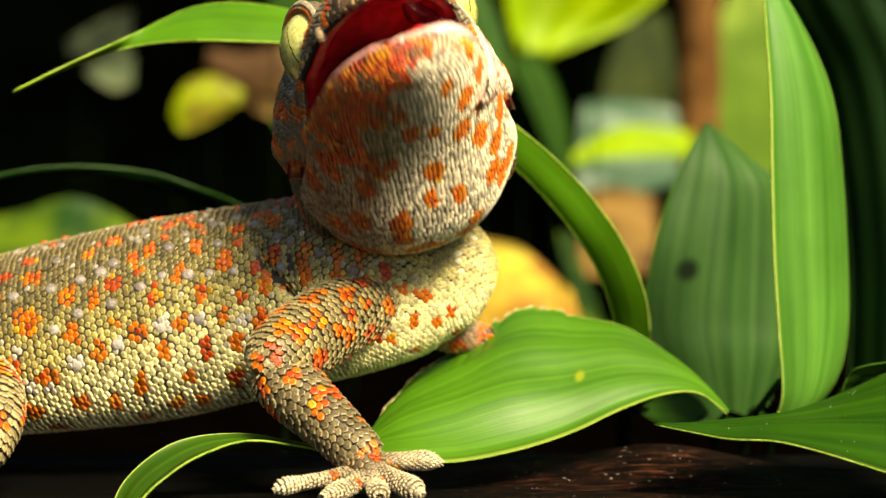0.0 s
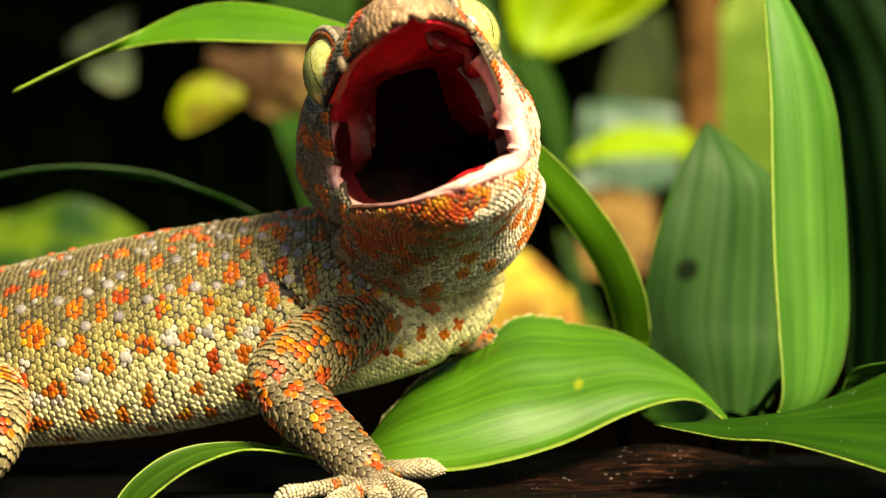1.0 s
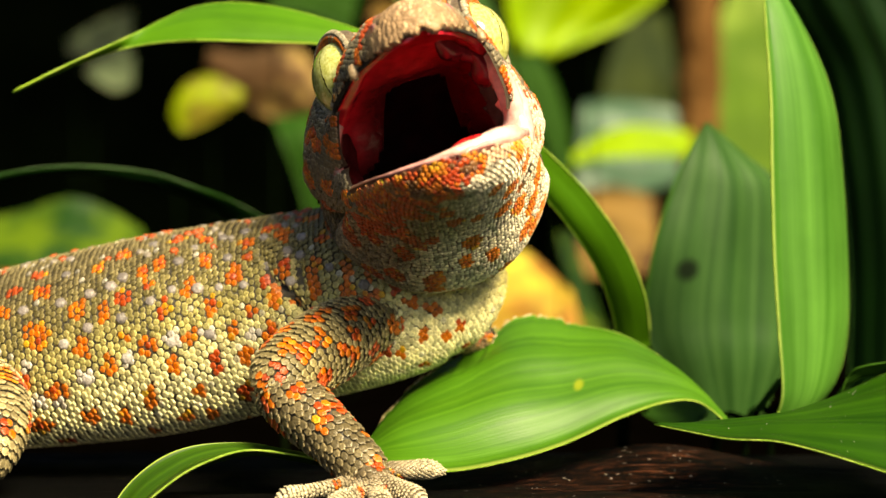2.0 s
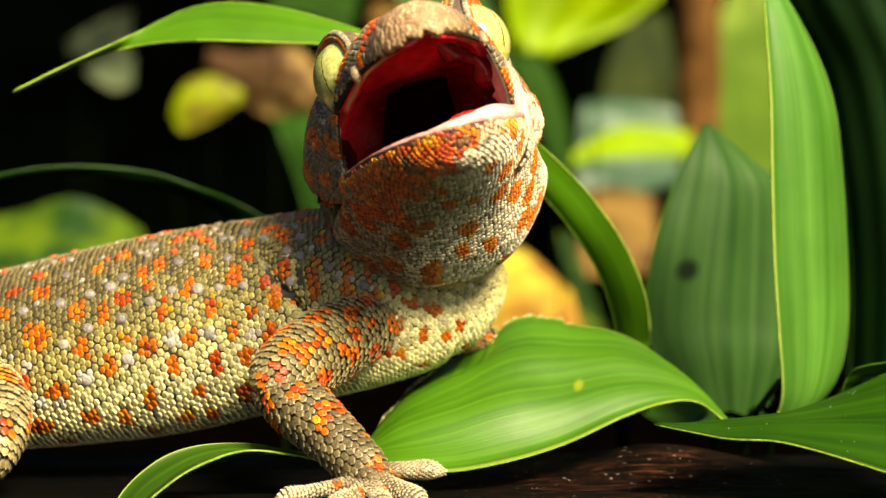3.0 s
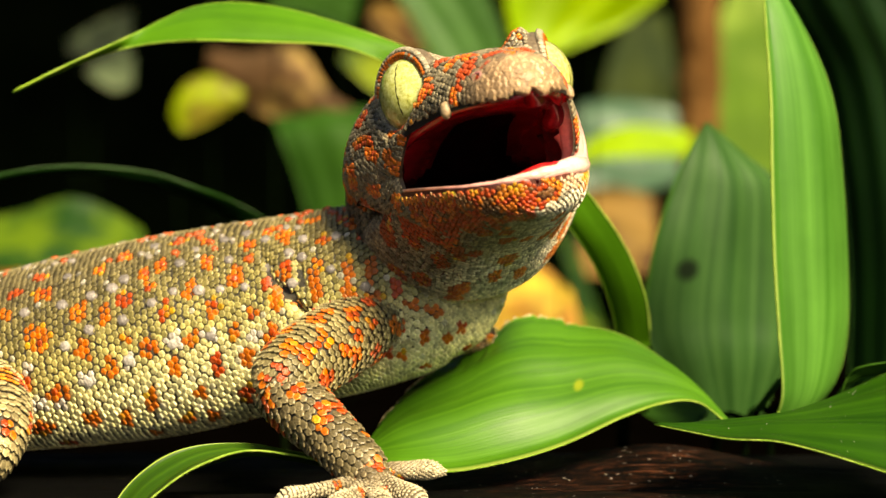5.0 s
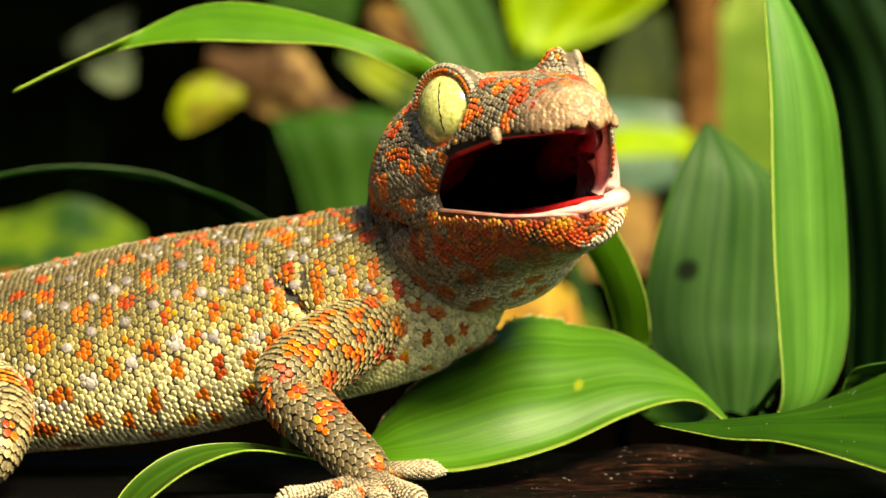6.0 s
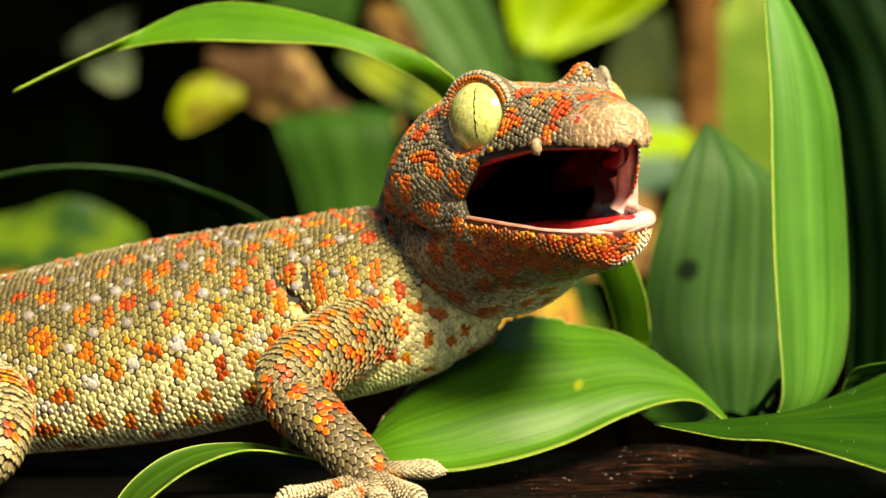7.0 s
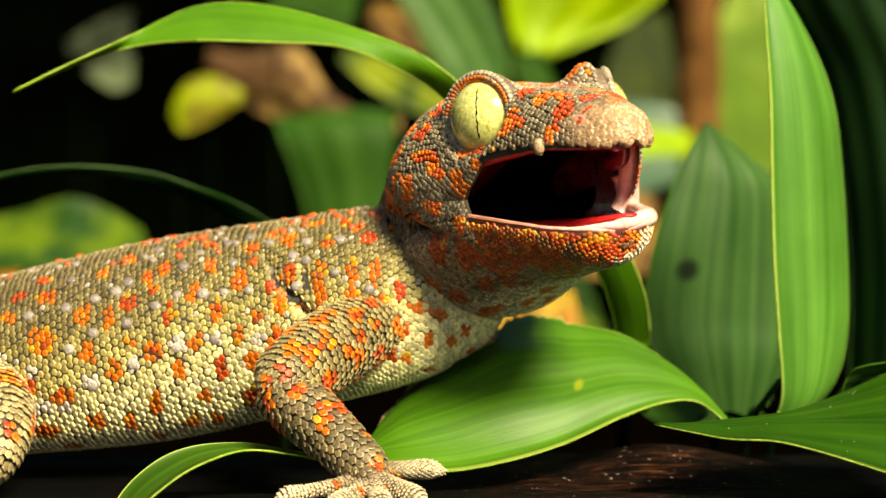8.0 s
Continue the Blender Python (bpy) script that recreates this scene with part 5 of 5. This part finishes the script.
def make_leaf(name, edges, mat, label, category="leaf", bow=0.0, fold=0.0, ragged=0.0, seed=1, group="", thick=0.35, stalk=True, ground=-25.0, margin=0.0, ripple=0.012):
    """A blade with thickness between its two edges; bow lifts its middle, fold creases it along the midrib."""
    rng = np.random.RandomState(seed)
    nu, nv = (150 if ragged else 72), 17
    u = np.linspace(0, 1, nu)
    A, B = spline([e[0] for e in edges], u), spline([e[1] for e in edges], u)
    mid = (A + B) / 2
    t = unit(np.gradient(mid, axis=0))
    across = unit(B - A)
    n = unit(np.cross(t, across))
    width = np.linalg.norm(B - A, axis=1)
    wob = np.convolve(rng.normal(0, 2.0, 2 * nu), np.hanning(nu // 3) / (nu // 6), "valid")[:nu]
    bite = np.zeros(nu)
    if ragged:
        teeth = np.convolve(rng.normal(0, 1, nu + 4), np.ones(2) / 2, "valid")[:nu]
        bite = ragged * teeth * np.clip((0.62 - u) / 0.1, 0, 1) * np.clip(np.sin(u * 31) + 0.6, 0.15, 1.4)
    pts, uv = [], []
    for i in range(nu):
        for j in range(nv):
            v = j / (nv - 1)
            q = A[i] + (B[i] - A[i]) * v + across[i] * bite[i] * v ** 4
            q = q + n[i] * (bow * math.sin(math.pi * v) * width[i] + fold * (abs(2 * v - 1) - 0.5) * width[i] + ripple * width[i] * math.sin(v * 19 + i * 0.05)
                            + 0.25 * wob[i] * math.sin(math.pi * 2 * v))
            pts.append(q)
            uv.append((u[i], v))
    p = np.array(pts)
    g = p.reshape(nu, nv, 3)
    gu, gv = np.gradient(g, axis=0), np.gradient(g, axis=1)
    nn = unit(np.cross(gu, gv)).reshape(-1, 3)
    verts = np.vstack([p + nn * thick / 2, p - nn * thick / 2])
    top = grid_faces(nu, nv, False)
    N = nu * nv
    faces = top + [tuple(i + N for i in f)[::-1] for f in top]
    rim = [j for j in range(nv)] + [i * nv + nv - 1 for i in range(1, nu)] + [(nu - 1) * nv + j for j in range(nv - 2, -1, -1)] + [i * nv for i in range(nu - 2, 0, -1)]
    for a, b in zip(rim, rim[1:] + rim[:1]):
        faces.append((b, a, a + N, b + N))
    root = tagged(new(name), label, category, group)
    build("blade", verts, faces, mat, root, uv=uv + uv)
    for j, lo in ((0, 2), (nv - 1, int(nu * 0.5) if ragged else 2)) if margin else ():
        rows = [(*q, margin, margin) for q in g[lo:nu - 1:3, j]]
        q, f, uu, aa = surface_mesh(tube_surface(rows, (0.3, 1, 0.2)), len(rows) * 2, 6)
        build("margin", q, f, MARGIN_MAT, root, "pale yellow-green margin")
    if ragged:
        # pale frayed rim where the blade was chewed
        last = int(nu * 0.5)
        edge = g[:last, -1]
        rows = [(*(q + rng.normal(0, 0.12, 3)), 0.1 + 0.16 * abs(rng.normal()), 0.15 + 0.15 * abs(rng.normal())) for q in edge[6:]]
        q, f, uu, aa = surface_mesh(tube_surface(rows, (0, 1, 0)), 150, 7)
        build("chewed_rim", q, f, RIM_MAT, root, "dry pale rim of the chewed edge")
    if stalk:
        foot = mid[0] + np.array((0.0, max(18.0, 340 - mid[0][1]), -4.0))
        rows = [(*(mid[0] + t[0] * 2), 0.5, 0.5), (*mid[0], 0.6, 0.6), (*foot, 0.7, 0.7), (foot[0], foot[1] + 6, min(foot[2] - 8, ground + 6), 0.8, 0.8), (foot[0], foot[1] + 7, ground - 4, 0.9, 0.9)]
        S = tube_surface(rows, (0.3, 1, 0.1))
        q, f, uu, aa = surface_mesh(S, 30, 10)
        build("stalk", q, f, STALK_MAT, root, uv=np.stack([uu, aa * 0 + 0.5], 1))
    return root


bitten_leaf = make_leaf("bitten_leaf", BITTEN, LEAF_BITTEN, "broad glossy green leaf with a chewed ragged edge on wood", bow=0.10, ragged=0.9, seed=3, stalk=False, margin=0.17)
make_leaf("speckled_leaf", SPECKLED, LEAF_SPECKLED, "dark green pointed leaf sprinkled with pale specks", bow=0.07, seed=4, stalk=False, margin=0.13)
make_leaf("tall_leaf", TALL, LEAF_TALL, "tall bright green upright strap leaf with pale margin", bow=-0.18, seed=5, margin=0.2, ripple=0.004)
make_leaf("broad_leaf", BROAD, LEAF_BROAD, "broad upright grey-green leaf with a dark hole spot", bow=-0.08, seed=6)
make_leaf("arching_leaf", ARCH, LEAF_ARCH, "long green strap leaf arching over behind the gecko", bow=-0.06, seed=7, margin=0.2, ripple=0.002)
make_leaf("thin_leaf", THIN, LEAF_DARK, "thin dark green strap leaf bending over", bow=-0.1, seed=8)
front_leaf = make_leaf("front_leaf", FRONT, LEAF_BRIGHT, "curled bright green leaf lying under the gecko's belly", bow=0.16, seed=9, stalk=False, margin=0.16)
make_leaf("low_leaf", LOWLEFT, LEAF_OLIVE, "mottled yellow-green leaf low behind the gecko", seed=10)
make_leaf("shaded_leaf", BEHIND, LEAF_MID, "dull green leaf in shade behind the gecko", bow=-0.06, seed=11)
make_leaf("grey_green_leaf", TOPGREEN, LEAF_GREY, "grey-green strap leaf with a yellow edge", seed=12, bow=0.05)
make_leaf("sunlit_leaf", TOPYELLOW, LEAF_YELLOW, "sunlit bright yellow-green leaf above dark undergrowth", seed=13)
make_leaf("pointed_leaf", MIDGREEN, LEAF_YELLOW, "bright green pointed leaf over dead leaves", seed=14)
make_leaf("blue_green_leaf", BLUEGREEN, LEAF_BLUE, "blue-green leaf beside a brown stem", seed=15)
make_leaf("dry_leaf", DRYORANGE, LEAF_DRY, "orange-brown dead leaf on the ground", seed=16, bow=0.05)
make_leaf("narrow_leaf", YELLOWSTRIP, LEAF_OLIVE, "narrow yellow-green leaf standing before dead leaves", seed=17)
make_leaf("dry_leaf", BROWNBACK, LEAF_BROWN, "brown dead leaf in the litter", seed=18)
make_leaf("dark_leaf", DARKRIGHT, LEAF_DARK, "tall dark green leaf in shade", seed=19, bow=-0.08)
make_leaf("curling_leaf", BASECURL, LEAF_MID, "small curling green leaf base", seed=20)
make_leaf("small_leaf", SMALLDARK, LEAF_MID, "small dark green leaf beside the wood", seed=21)
make_leaf("leaf_stalk", STALKLEAF, LEAF_MID, "slender green leaf stalk", seed=22, bow=0.3)
make_leaf("soft_green_leaf", RIGHTBLUR, LEAF_SOFT, "light green upright leaf beside a brown stem", seed=23)
make_leaf("dim_leaf", DIMBACK, LEAF_DIM, "dim olive-brown leaf far back beside a stem", seed=33)
make_leaf("slanting_stem", STEMBLUR, LEAF_MID, "slanting green leaf behind", seed=24)
make_leaf("round_leaf", OVALYELLOW, LEAF_SPOT, "small rounded yellow-green leaf in dark undergrowth", seed=25, bow=0.1)
make_leaf("dead_leaf", DRYTAN, LEAF_TAN, "crumpled tan dead leaf hanging by its stalk", seed=26, bow=0.12)
make_leaf("pale_leaf", PALE, LEAF_PALE, "pale grey-green leaf in dark undergrowth", seed=27)
make_leaf("pale_leaf", PALELOW, LEAF_PALE, "pale leaf with a brown tip", seed=28)
make_leaf("mottled_leaf", YELLOWDARK, LEAF_MOTTLED, "mottled green and yellow leaf", seed=29)
make_leaf("brown_leaf", BROWNTOP, LEAF_BROWN, "brown dead leaf under green leaves", seed=30)
make_leaf("red_leaf", REDLEFT, LEAF_DRY, "reddish dead leaf behind the gecko", seed=31)
make_leaf("green_leaf", TOPMID, LEAF_MID, "green leaf above the arching leaf", seed=32)


def make_trunk():
    """Stem in lengths between the swollen rings where leaves once stood."""
    root = tagged(new("sapling"), "slim brown tree stem in the undergrowth", "tree")
    path = [(153, -30, 15), (152, 70, 14), (155, 150, 13.4), (153, 250, 12.6), (156, 430, 12)]
    at = lambda z: [float(np.interp(z, [q[1] for q in path], [q[k] for q in path])) for k in (0, 2)]
    cuts = (-30, 62, 138, 216, 300, 430)
    for low, high in zip(cuts, cuts[1:]):
        rows = []
        for k in np.linspace(0, 1, 7):
            z = low + (high - low) * k
            x, r = at(z)
            r *= 1 + 0.05 * abs(2 * k - 1) ** 6
            rows.append((x, 1000, z, r, r))
        p, f, u, a = surface_mesh(tube_surface(rows, (0, 1, 0)), 24, 20)
        build("stem", p, f, BARK_MAT, root)
    for z in cuts[1:-1]:
        x, r = at(z)
        p, f, u, a = surface_mesh(tube_surface([(x, 1000, z - 3, r * 0.9, r * 0.9), (x, 1000, z - 1.5, r * 1.07, r * 1.07), (x, 1000, z + 1.5, r * 1.07, r * 1.07), (x, 1000, z + 3, r * 0.9, r * 0.9)], (0, 1, 0)), 10, 20)
        build("leaf_scar", p, f, BARK_MAT, root)


make_trunk()


def make_log():
    """Weathered dark plank with cracks along the grain and edges rounded by wear; its lit patch is in the colour."""
    nu, nv = 220, 70
    v = []
    for i in range(nu):
        for j in range(nv):
            x, y = -170 + 340 * i / (nu - 1), 150 + 178 * j / (nv - 1)
            z = 0.5 * noise.noise(Vector((x * 0.02, y * 0.25, 0))) + 0.9 * noise.noise(Vector((x * 0.008, y * 0.06, 4))) - 0.5
            crack = noise.noise(Vector((x * 0.012, y * 0.32, 9)))
            z -= 1.6 * max(0, 0.16 - abs(crack)) / 0.16 * max(0, noise.noise(Vector((x * 0.01, y * 0.02, 2))) + 0.2)
            edge = min(1.0, (328 - y + 2.5 * noise.noise(Vector((x * 0.05, 0, 3)))) / 9)
            z -= 7 * (1 - max(edge, 0)) ** 2
            z += 4.5 * math.exp(-((x - 38) / 18) ** 2 - ((y - 294) / 13) ** 2)
            v.append((x, y, z))
    f = [(i * nv + j, (i + 1) * nv + j, (i + 1) * nv + j + 1, i * nv + j + 1) for i in range(nu - 1) for j in range(nv - 1)]
    N = len(v)
    rim = [i * nv for i in range(nu)] + [(nu - 1) * nv + j for j in range(1, nv)] + [i * nv + nv - 1 for i in range(nu - 2, -1, -1)] + [j for j in range(nv - 2, 0, -1)]
    v += [(v[k][0], v[k][1], -25.0) for k in rim]
    for k in range(len(rim)):
        a, b = rim[k], rim[(k + 1) % len(rim)]
        f.append((b, a, N + k, N + (k + 1) % len(rim)))
    f.append(tuple(N + k for k in range(len(rim))))
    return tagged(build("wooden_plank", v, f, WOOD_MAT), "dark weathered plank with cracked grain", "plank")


make_log()


def make_setting():
    v, n = [], 60
    for i in range(n + 1):
        for j in range(n + 1):
            x, y = (i / n - 0.5) * 2, (j / n - 0.5) * 2
            x, y = 30000 * x * abs(x) ** 2, 30000 * y * abs(y) ** 2
            v.append((x, y, -25 + (3 * noise.noise(Vector((x * 0.02, y * 0.02, 1))) if abs(x) < 900 and abs(y) < 900 else 0) - 3))
    f = [(i * (n + 1) + j, (i + 1) * (n + 1) + j, (i + 1) * (n + 1) + j + 1, i * (n + 1) + j + 1) for i in range(n) for j in range(n)]
    tagged(build("ground", v, f, SOIL_MAT), "soil under the plants, coloured near black as shade", "ground", kind="structure")
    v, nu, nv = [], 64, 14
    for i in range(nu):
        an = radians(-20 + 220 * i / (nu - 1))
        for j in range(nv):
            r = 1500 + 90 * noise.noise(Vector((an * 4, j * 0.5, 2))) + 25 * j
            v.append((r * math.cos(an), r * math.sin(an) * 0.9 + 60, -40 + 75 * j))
    # Black sheet put in for the unlit depth behind the plants.
    tagged(build("backdrop", v, grid_faces(nu, nv, False), GLOOM_MAT), "backdrop sheet coloured black as the unlit undergrowth", "undergrowth", kind="structure")


make_setting()


# ---- what moves ----
# seconds; head: yaw to the viewer, pitch up, roll (degrees); place between the eyes (mm); jaw opening (degrees)
HEAD_ROWS = [(0.0, 89.0, 21.5, 19.0, -11.2, 262.5, 74.6, 7.5), (0.1, 90.0, 21.3, 19.1, -11.0, 262.4, 74.0, 20), (0.2, 90.5, 21.2, 19.1, -10.7, 262.3, 73.4, 29),
             (0.3, 90.8, 21.1, 19.1, -10.4, 262.2, 72.9, 31.5), (0.5, 90.8, 21.0, 19.1, -9.8, 262.3, 72.3, 31.5), (1.0, 90.0, 19.9, 18.6, -7.6, 263.2, 70.8, 29.2),
             (1.5, 89.6, 18.9, 18.3, -6.5, 263.7, 70.2, 24.8), (2.2, 89.1, 18.1, 17.7, -6.1, 264.0, 70.0, 19.5), (3.0, 88.6, 17.6, 17.2, -5.9, 264.2, 69.9, 15.4),
             (3.5, 88.8, 17.4, 16.8, -5.8, 264.2, 69.9, 13.8), (4.0, 87.4, 16.5, 15.5, -4.7, 264.8, 69.6, 13.0), (4.5, 79.5, 12.4, 10.9, 1.1, 265.6, 67.8, 14.3),
             (5.2, 74.0, 8.8, 9.2, 6.3, 266.2, 65.0, 14.3), (6.0, 69.4, 5.7, 7.9, 11.2, 266.8, 62.8, 15.0), (6.5, 64.0, 4.1, 5.1, 14.85, 268.6, 61.5, 15.5),
             (7.0, 62.8, 4.0, 4.6, 15.95, 269.6, 61.2, 15.6), (7.5, 62.4, 3.9, 4.6, 16.25, 270.0, 61.2, 15.3), (8.0, 62.5, 3.9, 4.5, 16.25, 270.0, 61.2, 15.1)]
# seconds, shift to the right and up (mm)
TORSO_ROWS = [(0.0, -2.5, 3.2), (0.5, -2.0, 1.95), (1.0, -1.25, 1.1), (1.5, -1.0, 0.95), (3.5, -0.9, 0.75), (4.5, -0.8, 0.65), (6.0, -0.3, 0.2), (6.5, -0.1, 0.1), (8.0, 0.0, 0.0)]
UPPER_ARM_ROWS = [(0.0, -1.5, 3.4), (0.5, -1.7, 1.4), (1.0, -1.1, 0.6), (1.5, -0.9, 0.45), (4.5, -0.7, 0.3), (6.0, 0.0, 0.0), (8.0, 0.0, 0.0)]
FOREARM_ROWS = [(0.0, -0.8, 2.3), (0.5, -0.85, 0.8), (1.0, -0.5, 0.25), (1.5, -0.3, 0.1), (4.5, -0.2, 0.0), (6.0, 0.0, 0.0), (8.0, 0.0, 0.0)]
FOOT_ROWS = [(0.0, -0.4, 1.4), (0.5, -0.3, 0.5), (1.0, -0.1, 0.15), (2.0, 0.0, 0.0), (8.0, 0.0, 0.0)]
LEAF_ROWS = [(0.0, 0.2, 1.5), (0.5, 0.1, 0.4), (1.0, 0.0, 0.1), (2.0, 0.0, 0.0), (8.0, 0.0, 0.0)]
TIMES = [0.0, 0.1, 0.2, 0.3, 0.4, 0.5, 0.75] + [1.0 + 0.25 * k for k in range(29)]


def between(rows, t):
    """The row at t, gliding between the given ones."""
    ts = np.array([r[0] for r in rows])
    return [float(smooth_of(ts, [r[k] for r in rows], np.array(t))) for k in range(1, len(rows[0]))]


def head_pose(t):
    yaw, pitch, roll, x, y, z, gape = between(HEAD_ROWS, t)
    turn = Matrix.Rotation(radians(-yaw), 4, "Z") @ Matrix.Rotation(radians(-pitch), 4, "Y") @ Matrix.Rotation(radians(roll), 4, "X")
    return Matrix.Translation(Vector((x, y, z)) * MM) @ turn, gape


def jaw_pose(t, share=1.0):
    m, gape = head_pose(t)
    gape *= share
    h = HINGE * MM
    return m @ Matrix.Translation(h) @ Matrix.Rotation(radians(gape), 4, "Y") @ Matrix.Translation(-h)


def neck_pose(t, k):
    """Place and turn of the k-th ring of the neck between the shoulders and the head."""
    m, gape = head_pose(t)
    dx, dz = between(TORSO_ROWS, t)
    p0, t0, up0 = Vector((-9 + dx, 291.5, 33 + dz)), Vector((0.45, -0.35, 0.80)), Vector((0, 0, 1))
    p1, t1, up1 = (m @ (Vector((-28, 2.5, -14)) * MM)) / MM, m.to_3x3() @ Vector((1, 0, -0.1)), m.to_3x3() @ Vector((0, 0, 1))
    span = (p1 - p0).length * 1.1
    f = (k + 0.4) / 5.0
    h00, h10, h01, h11 = 2 * f ** 3 - 3 * f ** 2 + 1, f ** 3 - 2 * f ** 2 + f, 3 * f ** 2 - 2 * f ** 3, f ** 3 - f ** 2
    place = p0 * h00 + t0 * span * h10 + p1 * h01 + t1 * span * h11
    d00, d10, d01, d11 = 6 * f ** 2 - 6 * f, 3 * f ** 2 - 4 * f + 1, 6 * f - 6 * f ** 2, 3 * f ** 2 - 2 * f
    ahead = (p0 * d00 + t0 * span * d10 + p1 * d01 + t1 * span * d11).normalized()
    up = up0.lerp(up1, f)
    left = up.cross(ahead).normalized()
    up = ahead.cross(left)
    turn = Matrix((ahead, left, up)).transposed().to_4x4()
    return Matrix.Translation(place * MM) @ turn


def slid(rows):
    return [(t, Matrix.Translation(Vector((dx, 0, dz)) * MM)) for t in TIMES for dx, dz in [between(rows, t)]]


def motions():
    walk(head, [(t, head_pose(t)[0]) for t in TIMES])
    walk(jaw, [(t, jaw_pose(t)) for t in TIMES])
    for jowl in jowls:
        walk(jowl, [(t, jaw_pose(t, 0.5)) for t in TIMES])
    for share, cheek in cheeks:
        walk(cheek, [(t, jaw_pose(t, share)) for t in TIMES])
    for k, ring in enumerate(neck):
        walk(ring, [(t, neck_pose(t, k)) for t in TIMES])
    walk(torso, slid(TORSO_ROWS))
    walk(hind_knee, slid([(t, dx * 0.6, dz * 0.5) for t, dx, dz in TORSO_ROWS]))
    walk(upper_arm, slid(UPPER_ARM_ROWS))
    walk(forearm, slid(FOREARM_ROWS))
    walk(front_foot, slid(FOOT_ROWS))
    walk(bitten_leaf, slid(LEAF_ROWS))
    walk(front_leaf, slid(LEAF_ROWS))


motions()
